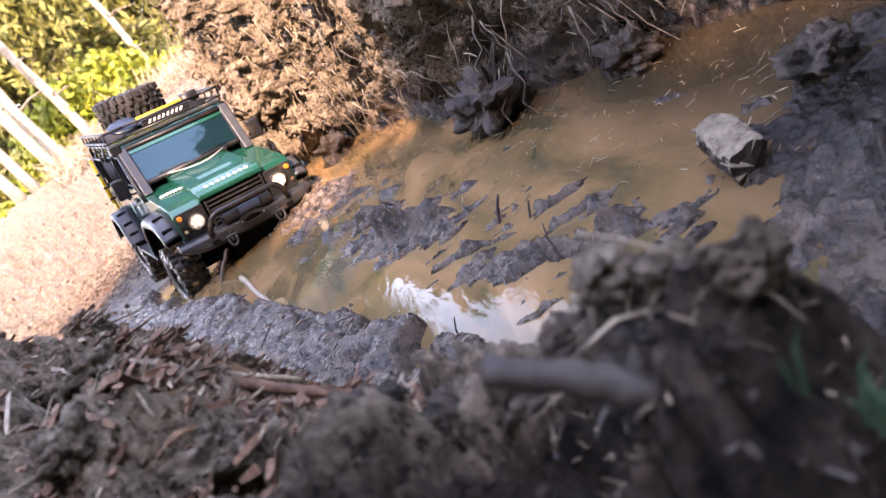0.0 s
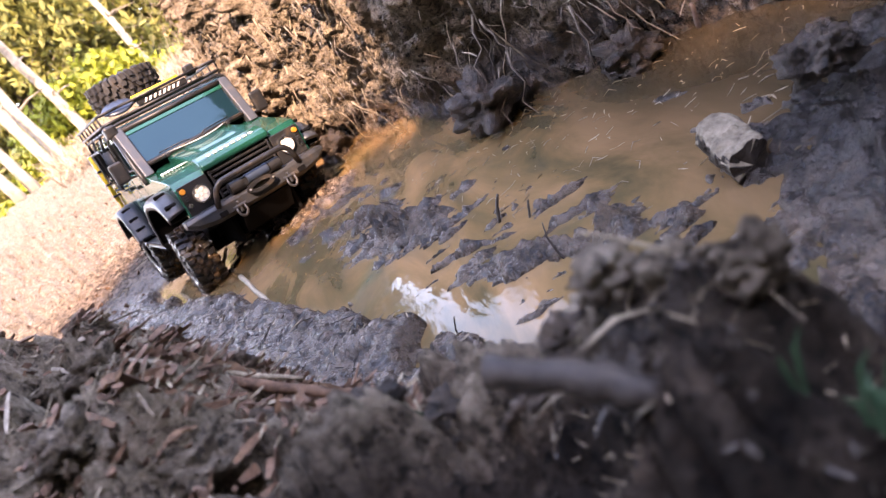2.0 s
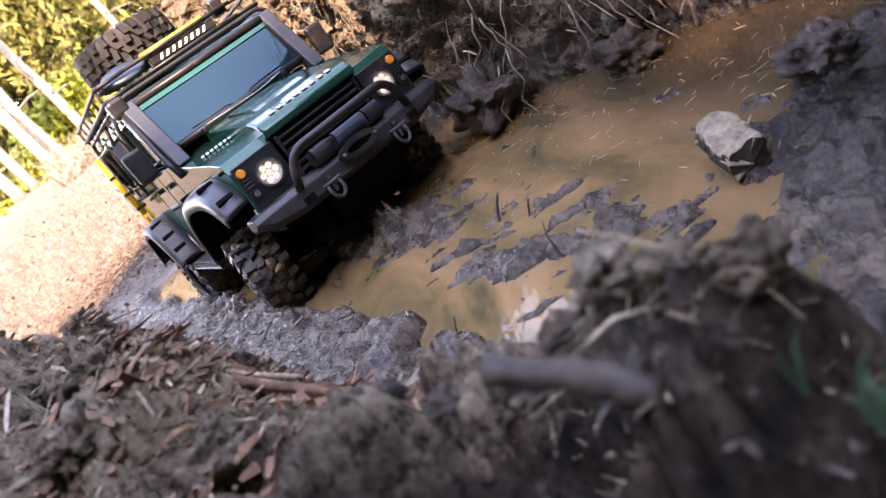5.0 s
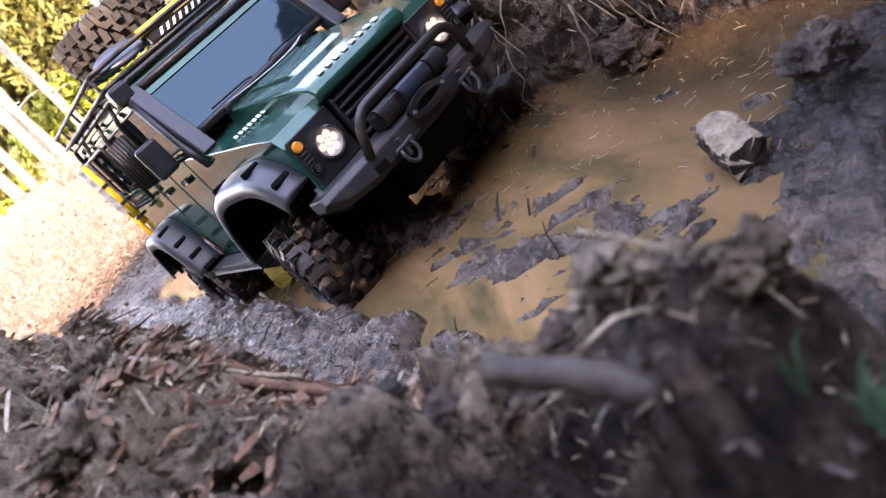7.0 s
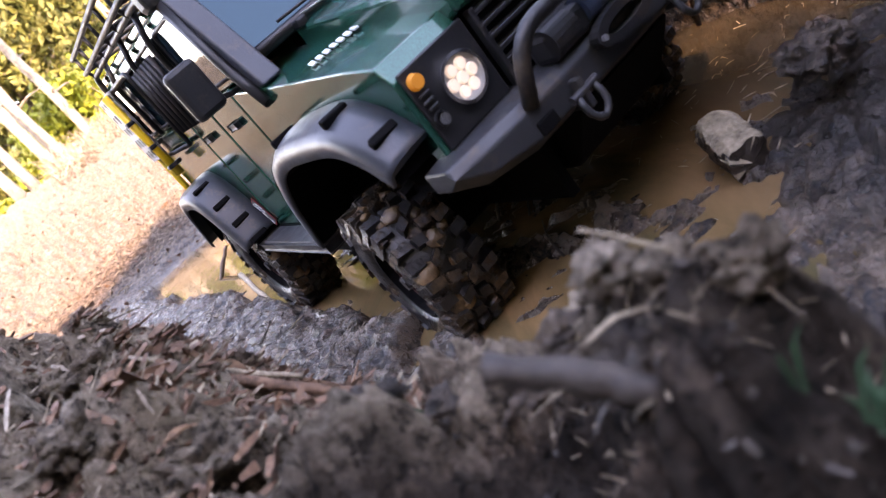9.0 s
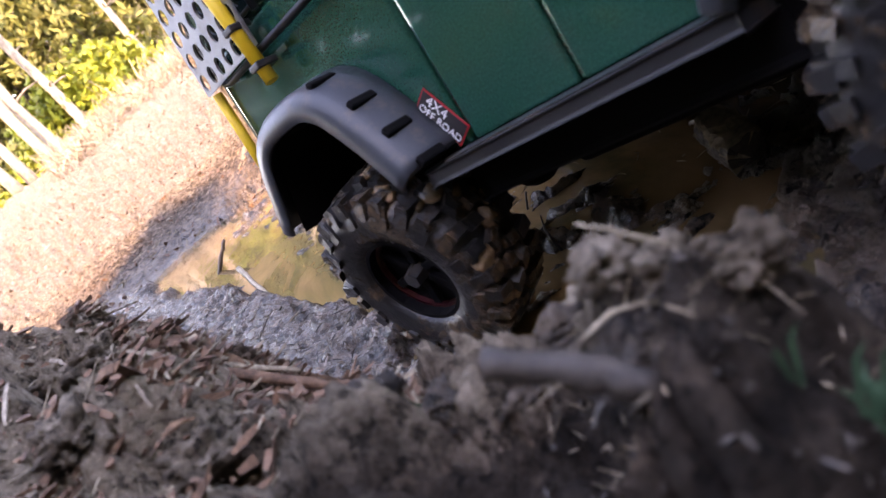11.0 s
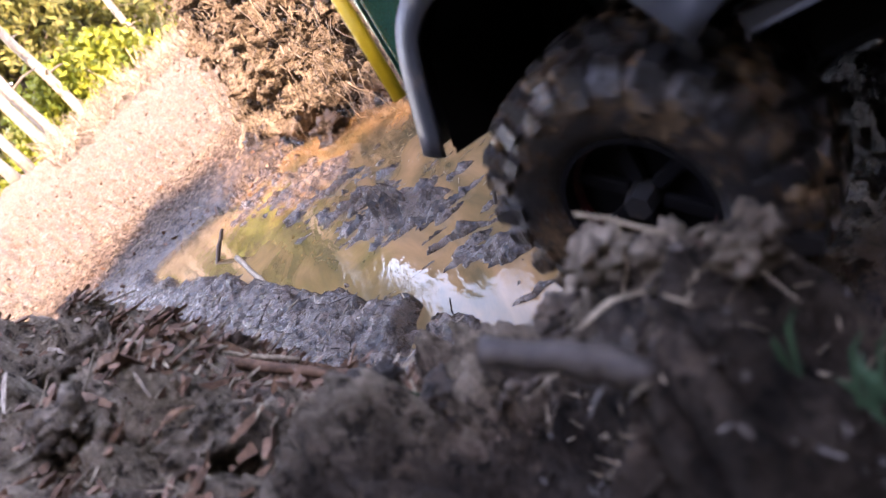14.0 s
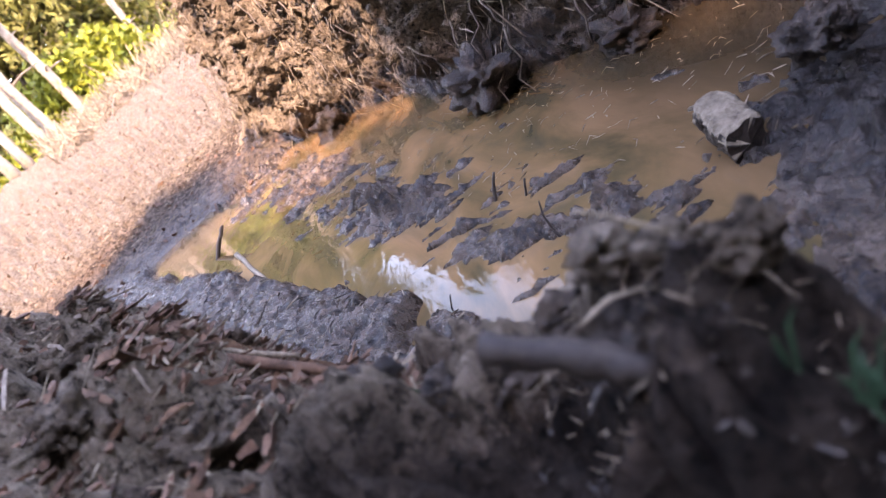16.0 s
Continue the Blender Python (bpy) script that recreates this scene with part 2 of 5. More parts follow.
def height(x, y):
    r, az = np.hypot(x, y), np.degrees(np.arctan2(x, y))
    shore = np.interp(y, SHORE_Y, SHORE_X)
    inside = step(-0.012, 0.02, x - shore + 0.045 * fbm(x, y, 17, 4, 0.65, 3))
    land = 0.016 + 0.05 * np.clip(shore - x - 0.10, 0, 3) + 0.05 * fbm(x, y, 5, 3, 0.5, 8) * step(0.0, 0.5, shore - x)
    # the churned strip between the ruts, in ribs that the water runs between
    u, v = 0.956 * x - 0.29 * y, 0.29 * x + 0.956 * y
    strip = np.exp(-((x - np.interp(y, MIDDLE_Y, MIDDLE_X)) / (0.062 + 0.04 * step(0.7, 1.3, y))) ** 2)
    u, v = u + 0.010 * fbm(x, y, 40, 2, 0.6, 30), v + 0.008 * fbm(x, y, 45, 2, 0.6, 31)
    ribs = 0.034 * value_noise(u * 13, v * 34, 33) + 0.042 * value_noise(u * 29, v * 80, 34) + 0.026 * value_noise(u * 66, v * 150, 35) + 0.020 * value_noise(u * 110, v * 300, 36) + 0.008 * fbm(0.92 * x - 0.39 * y, 0.39 * x + 0.92 * y, 150, 3, 0.7, 39)
    bed = -0.0200 + 0.017 * strip + ribs * (0.42 + 0.58 * strip)
    h = land * (1 - inside) + bed * inside
    for bx, by, a, b, turn, top in ISLANDS:
        c, s = math.cos(radians(turn)), math.sin(radians(turn))
        u, v = ((x - bx) * c + (y - by) * s) / a, (-(x - bx) * s + (y - by) * c) / b
        d = u * u + v * v + 1.7 * fbm(x, y, 38, 4, 0.65, 21)
        h = np.maximum(h, -0.05 + (0.05 + top) * np.exp(-np.maximum(d, 0) ** 1.3 * 0.5))
    # black mud flat at the near side
    edge = np.interp(x, (0.10, 0.14, 0.176, 0.21, 0.40), (0.24, 0.322, 0.360, 0.370, 0.380)) - y + 0.035 * fbm(x, y, 22, 3, 0.6, 25)
    h = np.maximum(h, -0.05 + 0.058 * step(-0.02, 0.012, edge) + 0.02 * step(0.0, 0.12, edge) + step(0.0, 0.03, edge) * (0.020 * ridged(x, y, 24, 3, 26) + 0.012 * cells(x, y, 45, 27) - 0.014))
    # the hillside beyond the puddle
    far = np.clip(r - 1.62, 0, 4.2)
    hill = 0.125 * far + 0.03 * fbm(x, y, 1.6, 4, 0.55, 40) * step(1.6, 3, r) - 0.05 * np.clip(r - 7, 0, 60)
    k = step(1.45, 1.75, r)
    h = h * (1 - k) + np.maximum(h, 0.004 + hill) * k + 0.25 * k * step(0.3, 1.4, x - np.interp(y, (0, 1.98), (0.42, -0.215)))
    # the heap under and before the camera
    rr, rz = np.interp(az, RIDGE_AZ, RIDGE_R), np.interp(az, RIDGE_AZ, RIDGE_Z)
    outer = step(1.0, 0.0, (r - rr) / np.where(az < -12, 0.14, 0.075))
    back = 0.088 + (rz - 0.088) * step(0.25, 1.0, r / rr)
    heap = np.where(r < rr, back, rz * outer - 0.1 * (1 - outer))
    behind = step(70, 150, np.abs(az)) * np.clip(r - 0.3, 0, 6) * 0.12
    h = np.maximum(h, heap + behind * (r < 9))
    nr, nz = np.interp(az, NEAR_AZ, NEAR_R), np.interp(az, NEAR_AZ, NEAR_Z)
    h = np.maximum(h, np.where(r < nr, 0.05 + (nz - 0.05) * step(0.55, 1.0, r / nr), nz - 0.4 * step(1.0, 1.9, r / nr)) - 9 * (nz < 0))
    for bx, by, size, deep in HOLLOWS:
        h = h - deep * np.exp(-(((x - bx) ** 2 + (y - by) ** 2) / size ** 2) ** 1.5)
    heaped = step(0.05, 0.09, h) * step(0.62, 0.45, r)
    h = h + heaped * (0.020 * ridged(x, y, 13, 2, 150) - 0.008 - 0.040 * step(0.10, 0.24, fbm(x, y, 15, 3, 0.55, 155)) * step(0.98, 0.80, r / rr))
    wx, wy = x + 0.012 * fbm(x, y, 30, 2, 0.6, 160), y + 0.012 * fbm(x, y, 33, 2, 0.6, 161)
    h = h + heaped * step(0.13, 0.2, r) * step(1.0, 0.88, r / rr) * (0.034 * (cells(wx, wy, 21, 162) - 0.75) * step(-0.15, 0.1, fbm(x, y, 9, 2, 0.5, 163)) + 0.010 * (cells(wx, wy, 62, 165) - 0.7))
    h = h + heaped * step(0.2, 0.13, r) * (0.009 * (cells(wx, wy, 60, 167) - 0.6))
    rough = step(-0.004, 0.014, h)
    rough = rough * (1 - 0.3 * heaped)
    low = 0.30 + 0.70 * step(0.03, 0.07, h)
    lumps = low * (0.016 * fbm(x, y, 26, 4, 0.6, 60) + 0.012 * ridged(x, y, 48, 3, 70)) + 0.010 * ridged(x, y, 130, 3, 75) + 0.004 * ridged(x, y, 330, 2, 79) - 0.012 * step(0.12, 0.30, fbm(x, y, 40, 2, 0.5, 78))
    h = h + rough * lumps * (0.42 + 0.75 * step(0.04, 0.10, h)) * np.minimum(1, 0.6 + r * 0.5) * (0.5 + 0.5 * step(0.1, 0.2, r))
    # what stands out of the puddle is slumped nearly flush with the water
    slump = inside * step(0.06, 0.02, h) * step(1.6, 1.3, r)
    h = np.where(h > 0, h * (1 - 0.6 * slump), h)
    return h


def build_ground():
    az = np.radians(np.concatenate([np.linspace(-180, -47, 60)[:-1], np.linspace(-47, 45, 760)[:-1], np.linspace(45, 180, 60)[:-1]]))
    r = np.concatenate([[0.0004], np.geomspace(0.03, 0.28, 90)[:-1], np.geomspace(0.28, 2.2, 540)[:-1], np.geomspace(2.2, 90, 150)])
    rr, aa = np.meshgrid(r, az, indexing="ij")
    x, y = rr * np.sin(aa), rr * np.cos(aa)
    z = height(x, y)
    pts = np.stack([x, y, z], -1).reshape(-1, 3)
    quads = grid_quads(len(r), len(az), True)[:, ::-1]
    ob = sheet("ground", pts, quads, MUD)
    dry = step(0.02, 0.26, z) * 0.5 * step(1.3, 2.0, rr) + 0.75 * step(1.7, 2.6, rr) + 0.58 * step(0.06, 0.11, z) * step(0.7, 0.55, rr) * step(0.10, 0.13, rr)
    at = ob.data.attributes.new("dry", "FLOAT", "POINT")
    at.data.foreach_set("value", dry.ravel().astype(np.float32))
    at = ob.data.attributes.new("wet", "FLOAT", "POINT")
    at.data.foreach_set("value", (step(0.075, 0.03, z) * step(2.0, 1.5, rr) * (1 - 0.15 * step(0.10, 0.17, x) * step(0.42, 0.36, y))).ravel().astype(np.float32))
    # black mud flat with shade painted in, and random dark patches on the heap
    dark_mud_shade = np.maximum(step(0.10, 0.17, x) * step(0.42, 0.36, y), 0.6 * step(0.06, 0.10, z) * step(0.62, 0.5, rr) * step(0.05, 0.25, fbm(x, y, 16, 3, 0.6, 158)))
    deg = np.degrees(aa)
    # near heap inside its crest: shade painted as near-black colour
    dark_mud_shade = np.maximum(dark_mud_shade, 0.95 * step(-27.0, -22.0, deg) * step(70, 45, deg) * step(1.0, 0.86, rr / np.interp(deg, NEAR_AZ, NEAR_R)) * step(0.30, 0.2, rr))
    at = ob.data.attributes.new("dark_mud_shade", "FLOAT", "POINT")
    at.data.foreach_set("value", dark_mud_shade.ravel().astype(np.float32))
    return tagged(ob, "churned wet mud drying to pale sunlit soil", "ground", kind="structure")


build_ground()


def build_water():
    n = 90
    x, y = np.meshgrid(np.linspace(-0.75, 0.75, n), np.linspace(0.05, 2.0, n), indexing="ij")
    ob = sheet("water", np.stack([x, y, 0 * x], -1).reshape(-1, 3), grid_quads(n, n)[:, ::-1], WATER)
    # unstirred water towards the bank's near end, the bank's shade painted in too
    at = ob.data.attributes.new("clear", "FLOAT", "POINT")
    at.data.foreach_set("value", (0.85 * step(0.07, 0.22, x + 0.03 * fbm(x, y, 7, 2, 0.5, 44)) * step(0.95, 0.55, y)).ravel().astype(np.float32))
    tagged(ob, "murky brown puddle water reflecting the sky", "puddle", kind="structure")


build_water()


def build_bank():
    """The steep cut face of crumbling earth along the track."""
    ns, nv = 560, 230
    s, v = np.meshgrid(np.linspace(0, 1.0, ns), np.linspace(0, 1, nv), indexing="ij")
    a, d = np.array(BANK_A[:2]), np.array((BANK_B - BANK_A)[:2])
    length = np.hypot(*d)
    u = d / length
    nrm = np.array((-u[1], u[0]))        # towards the track
    top = 0.50 + 0.06 * fbm(s * 2, s * 0, 6, 3, 0.5, 90)
    # v runs up the face and then back over the top
    up = np.clip(v / 0.78, 0, 1)
    over = np.clip((v - 0.78) / 0.22, 0, 1)
    along = s * length
    z = -0.05 + up * (top + 0.05)
    out = -0.10 * up ** 1.4 - 0.9 * over + 0.03 * np.sin(along * 9) * (1 - up)
    # the end of the bank turns back from the track
    turn = step(0.955, 1.0, s)
    out = out - 0.9 * turn ** 2
    clods = 0.075 * fbm(along, z, 8, 4, 0.6, 101) + 0.050 * ridged(along, z * 0.6, 17, 3, 110) + 0.026 * ridged(along, z * 0.7, 48, 3, 115) + 0.014 * fbm(along, z, 130, 3, 0.6, 120)
    clods = clods - 0.09 * step(0.10, 0.28, fbm(along, z * 0.7, 9, 3, 0.5, 125))
    clods = clods * step(-0.02, 0.09, z) * (0.45 + 0.55 * step(0.25, 0.8, s)) + 0.012 * fbm(along, z, 60, 3, 0.6, 131)
    out = out + clods
    x = a[0] + u[0] * along + nrm[0] * out
    y = a[1] + u[1] * along + nrm[1] * out
    z = z + 0.02 * fbm(along, out, 40, 3, 0.6, 140) - 0.1 * over * turn
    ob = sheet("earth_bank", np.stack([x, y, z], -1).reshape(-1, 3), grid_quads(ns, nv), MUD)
    # dry soil, made paler in place of sunlight grazing the face
    at = ob.data.attributes.new("dry", "FLOAT", "POINT")
    at.data.foreach_set("value", (0.95 * step(0.02, 0.10, z) * step(0.10, 0.45, s) + 0.30 * step(0.45, 0.9, s) * step(0.0, 0.06, z)).ravel().astype(np.float32))
    at = ob.data.attributes.new("wet", "FLOAT", "POINT")
    at.data.foreach_set("value", (step(0.07, 0.015, z) + 0.45 * step(0.35, 0.15, s)).clip(0, 1).ravel().astype(np.float32))
    # near end of the bank blackened, its shade painted into the colour
    at = ob.data.attributes.new("dark_mud_shade", "FLOAT", "POINT")
    at.data.foreach_set("value", (0.9 * step(0.27, 0.10, s)).ravel().astype(np.float32))
    return tagged(ob, "crumbling cut bank of clotted earth and torn roots", "bank", kind="structure")


BANK = build_bank()


# ---- trees and bushes ----
def tube(bm, pts, radii, sides=8):
    """A bent, tapering tube through the points."""
    rings, n = [], len(pts)
    for i, (p, r) in enumerate(zip(pts, radii)):
        d = (Vector(pts[min(i + 1, n - 1)]) - Vector(pts[max(i - 1, 0)])).normalized()
        e1 = d.orthogonal().normalized()
        if rings:
            e1 = (last - d * last.dot(d)).normalized()
        last = e1
        e2 = d.cross(e1)
        rings.append([bm.verts.new(Vector(p) + (e1 * math.cos(2 * math.pi * k / sides) + e2 * math.sin(2 * math.pi * k / sides)) * r) for k in range(sides)])
    for a, b in zip(rings, rings[1:]):
        for k in range(sides):
            bm.faces.new((a[k], a[(k + 1) % sides], b[(k + 1) % sides], b[k])).smooth = True
    bm.faces.new(rings[0][::-1])
    bm.faces.new(rings[-1])


def part(name, bm, mat, parent=None, label=""):
    me = bpy.data.meshes.new(name)
    bm.normal_update()
    bm.to_mesh(me)
    bm.free()
    for m in mat if isinstance(mat, (list, tuple)) else [mat]:
        me.materials.append(m)
    ob = new(name, me)
    ob.parent = parent
    if label:
        ob["label"] = label
    return ob


def leaf_cloud(name, centres, spread, count, size, mat, parent, droop=0.0, seed=1, long=1.6):
    """A crown of many small bent leaves scattered round the ends of the limbs."""
    rng = np.random.default_rng(seed)
    centres = np.asarray(centres, float)
    c = centres[rng.integers(0, len(centres), count)] + rng.normal(0, 1, (count, 3)) * np.asarray(spread)
    a = rng.normal(0, 1, (count, 3))
    a[:, 2] -= droop
    a /= np.linalg.norm(a, axis=1, keepdims=True)
    b = np.cross(a, rng.normal(0, 1, (count, 3)))
    b /= np.linalg.norm(b, axis=1, keepdims=True)
    n = np.cross(a, b)
    s = (size * rng.uniform(0.5, 1.4, count))[:, None]
    p0, p2 = c - a * s * long / 2, c + a * s * long / 2
    p1, p3 = c + b * s / 2 + n * s * 0.15, c - b * s / 2 + n * s * 0.15
    pts = np.stack([p0, p1, p2, p3], 1).reshape(-1, 3)
    ob = sheet(name, pts, np.arange(count * 4).reshape(-1, 4), mat, False)
    ob.parent = parent
    return ob


def ground_z(x, y):
    return float(height(np.array([x]), np.array([y]))[0])


def thin_tree(x, y, tall, thick, lean, seed, crown=True):
    """A slim pale forest trunk with short dead limbs and a high crown."""
    rng = random.Random(seed)
    z = ground_z(x, y) - 0.05
    root = tagged(new("forest_tree"), "slim pale-barked forest tree with a bare lower trunk", "tree", "forest trees")
    root.location = (x, y, z)
    bm = bmesh.new()
    steps = 9
    pts = [(lean * tall * (i / steps) + rng.uniform(-1, 1) * thick * 0.35, rng.uniform(-1, 1) * thick * 0.35, tall * i / steps) for i in range(steps + 1)]
    tube(bm, pts, [thick * (1.25 if i == 0 else 1 - 0.7 * i / steps) for i in range(steps + 1)], 10)
    part("trunk", bm, BARK, root)
    tips = []
    for k in range(7):
        i = rng.randint(2, steps)
        p = Vector(pts[i])
        ang = rng.uniform(0, 6.28)
        q = p + Vector((math.cos(ang), math.sin(ang), rng.uniform(-0.2, 0.5))) * tall * rng.uniform(0.04, 0.11)
        bm = bmesh.new()
        tube(bm, [p, (p + q) / 2 + Vector((0, 0, thick * 0.4)), q], [thick * 0.25, thick * 0.16, thick * 0.05], 6)
        part("limb", bm, BARK, root)
        tips.append(q)
    if crown:
        cs = [Vector(pts[-1]) * (1 - 0.06 * k) + Vector((rng.uniform(-1, 1), rng.uniform(-1, 1), 0)) * tall * 0.06 for k in range(6)]
        leaf_cloud("crown", cs, (tall * 0.05, tall * 0.05, tall * 0.05), 1500, tall * 0.018, NEEDLES, root, 0.3, seed)
    return root


def conifer(x, y, tall, wide, seed, count=9000, leaf=0.055, z=None, skirt=0.06):
    """A dense dark conifer: trunk, whorls of limbs, and needles hung along them."""
    rng = random.Random(seed)
    root = tagged(new("conifer"), "dark olive spruce with dense drooping boughs", "tree", "conifers")
    root.location = (x, y, (ground_z(x, y) if z is None else z) - 0.1)
    bm = bmesh.new()
    tube(bm, [(0, 0, 0), (0.02 * tall, 0, tall * 0.5), (0, 0.01 * tall, tall)], [tall * 0.018, tall * 0.012, tall * 0.002], 9)
    part("trunk", bm, ROOT, root)
    cs = []
    bm = bmesh.new()
    layers = 17
    for k in range(layers):
        f = skirt + (1 - skirt) * k / layers
        reach = wide * (1 - f) ** 0.8 * rng.uniform(0.75, 1.15)
        for j in range(7):
            ang = 6.283 * j / 7 + rng.uniform(-0.4, 0.4)
            d = Vector((math.cos(ang), math.sin(ang), 0))
            tip = d * reach + Vector((0, 0, tall * f - reach * 0.25))
            tube(bm, [(0, 0, tall * f), d * reach * 0.5 + Vector((0, 0, tall * f + reach * 0.02)), tip], [tall * 0.004, tall * 0.003, tall * 0.001], 4)
            for q in range(5):
                t = 0.25 + 0.75 * q / 4
                cs.append(d * reach * t + Vector((0, 0, tall * f - reach * 0.25 * t * t)))
    part("limbs", bm, ROOT, root)["kind"] = "stuff"
    leaf_cloud("crown", cs, (wide * 0.07, wide * 0.07, wide * 0.05), count, leaf, NEEDLES, root, 0.8, seed, 2.6)
    return root


def bush(x, y, wide, tall, seed, mat, label, count=5000, leaf=0.045, z=None):
    rng = random.Random(seed)
    root = tagged(new("bush"), label, "bush", "bushes at the forest edge")
    root.location = (x, y, (ground_z(x, y) if z is None else z) - 0.03)
    tips = []
    bm = bmesh.new()
    for k in range(22):
        ang, f = rng.uniform(0, 6.28), rng.uniform(0.2, 1.0)
        p = Vector((math.cos(ang) * wide * f, math.sin(ang) * wide * f, tall * rng.uniform(0.45, 1.0) * (1.1 - 0.4 * f)))
        tube(bm, [(0, 0, 0), p * 0.55 + Vector((0, 0, tall * 0.1)), p], [wide * 0.03, wide * 0.018, wide * 0.006], 5)
        tips += [p, p * 0.8, p * 0.6]
    part("stems", bm, ROOT, root)["kind"] = "stuff"
    leaf_cloud("crown", tips, (wide * 0.16, wide * 0.16, tall * 0.11), count, leaf, mat, root, 0.2, seed)
    return root


def at_ray(az, dist):
    return dist * math.sin(radians(az)), dist * math.cos(radians(az))


for az, dist, tall, thick, lean, seed in ((-13.2, 7.6, 3.2, 0.052, 0.0, 3), (-15.6, 7.0, 3.0, 0.054, 0.0, 4), (-16.6, 6.8, 2.8, 0.048, 0.0, 5),
                                          (-16.2, 8.6, 3.2, 0.035, 0.01, 6), (-18.3, 6.8, 2.6, 0.046, 0.0, 7), (-19.4, 6.6, 2.6, 0.048, 0.0, 8),
                                          (-6.9, 9.5, 3.8, 0.050, 0.0, 9), (0.6, 9.5, 3.5, 0.05, 0.02, 10), (-23.5, 7.5, 2.9, 0.05, 0.0, 11)):
    thin_tree(*at_ray(az, dist), tall, thick, lean, seed)
for az, dist, tall, wide, seed in ((-21, 13, 4.3, 1.6, 21), (-15, 14, 4.6, 1.7, 22), (-9.5, 13.5, 4.4, 1.7, 23), (-4, 14.5, 4.6, 1.8, 24), (2, 14, 4.3, 1.8, 25),
                                   (-26, 14, 4.4, 1.8, 26), (-12, 18, 5.9, 2.2, 27), (-18, 18, 5.8, 2.2, 28), (-6, 18, 5.9, 2.2, 29), (7, 16, 5.0, 2.0, 30), (0, 19, 6.0, 2.2, 31), (-24, 19, 6.0, 2.2, 32)):
    conifer(*at_ray(az, dist), tall, wide, seed, 9000, 0.07)
for az, dist, wide, tall, seed in ((-13.0, 8.0, 0.55, 0.80, 41), (-10.5, 8.2, 0.55, 0.85, 42), (-15.8, 8.8, 0.5, 0.6, 43), (-20.5, 9.0, 0.6, 0.40, 44), (-18.5, 9.5, 0.6, 0.4, 48), (-8.0, 8.8, 0.45, 0.6, 45),
                                   (-4.5, 8.5, 0.5, 0.35, 46), (-1.5, 9.0, 0.6, 0.4, 47)):
    bush(*at_ray(az, dist), wide, tall, seed, LEAVES, "bright yellow-green leafy bush in full sun", 5200, 0.05)


def broad_tree(x, y, trunk_h, low, high, wide, seed):
    """A leafy tree: tapered trunk, rising limbs, and a deep ragged crown of small leaves."""
    rng = random.Random(seed)
    root = tagged(new("broadleaf_tree"), "leafy forest tree with a deep shady crown", "tree", "trees behind the track")
    root.location = (x, y, ground_z(x, y) - 0.1)
    bm = bmesh.new()
    tube(bm, [(0, 0, 0), (0.05, 0.02, trunk_h * 0.5), (0.0, 0.05, trunk_h), (0.05, 0, high * 0.92)], [0.16, 0.12, 0.09, 0.03], 10)
    part("trunk", bm, BARK, root)
    tips = []
    for k in range(26):
        ang, f = rng.uniform(0, 6.28), k / 25
        z0 = low + (high - low) * f * 0.9
        reach = wide * (0.55 + 0.5 * math.sin(math.pi * (0.15 + 0.75 * f))) * rng.uniform(0.75, 1.05)
        q = Vector((math.cos(ang) * reach, math.sin(ang) * reach * 0.8, min(high, z0 + reach * 0.35)))
        bm = bmesh.new()
        tube(bm, [(0, 0, z0 - 0.2), q * 0.5 + Vector((0, 0, z0 * 0.45)), q], [0.045, 0.03, 0.01], 6)
        part("limb", bm, BARK, root)
        tips += [q, Vector((q.x * 0.65, q.y * 0.65, q.z)), Vector((q.x * 0.35, q.y * 0.35, q.z))]
    leaf_cloud("crown", tips, (wide * 0.16, wide * 0.16, (high - low) * 0.07), 13000, 0.11, NEEDLES, root, 0.2, seed)


# the wood behind the camera, mirrored in the paint and shading the track
# out of view; set and sized to shape the shade on the track
for x, y, seed in ((-0.35, -4.2, 61), (1.25, -4.5, 62), (2.9, -4.2, 63), (0.4, -5.4, 65), (2.1, -5.6, 66)):
    broad_tree(x, y, 1.8, 1.2, 4.25 if y > -5 else 5.0, 0.95, seed)
# low bushes added out of view to block light from behind
for x, y, w, tall, seed in ((-1.0, -2.9, 0.7, 1.1, 181), (0.1, -3.0, 0.8, 1.25, 182), (1.1, -2.9, 0.8, 1.2, 183), (2.1, -2.8, 0.8, 1.2, 184), (3.0, -2.3, 0.8, 1.2, 185)):
    bush(x, y, w, tall, seed, NEEDLES, "dull green undergrowth at the wood's edge", 3500, 0.06)
for k in range(10):
    conifer(-3.2 + 0.95 * k, -4.9 - 0.25 * (k % 2), 4.8 + 0.3 * (k % 3), 1.1, 260 + k, 6000, 0.11, None, 0.05)
# slim unseen spruce added to shade a strip of the slope
conifer(-0.80, -4.3, 5.9, 0.60, 64, 5000, 0.09, None, 0.2)
for x, y, tall, wide, seed in ((-5.2, 1.2, 6.0, 1.5, 91), (-5.6, -1.0, 6.5, 1.6, 92), (-5.0, -3.2, 6.5, 1.6, 93), (-6.4, 3.2, 6.5, 1.7, 94), (-4.2, -5.0, 6.5, 1.6, 95), (-6.8, -2.2, 7.5, 1.8, 96), (-6.6, 0.6, 7.5, 1.8, 97)):
    conifer(x, y, tall, wide, seed, 7000, 0.10)
for x, y, tall, thick, seed in ((-2.2, -2.8, 3.2, 0.05, 71), (-1.5, -3.4, 3.6, 0.06, 72), (-2.9, -3.6, 3.4, 0.05, 73), (-3.4, -1.8, 3.0, 0.05, 74), (-2.6, -0.9, 3.0, 0.045, 75)):
    thin_tree(x, y, tall, thick, 0.02, seed)
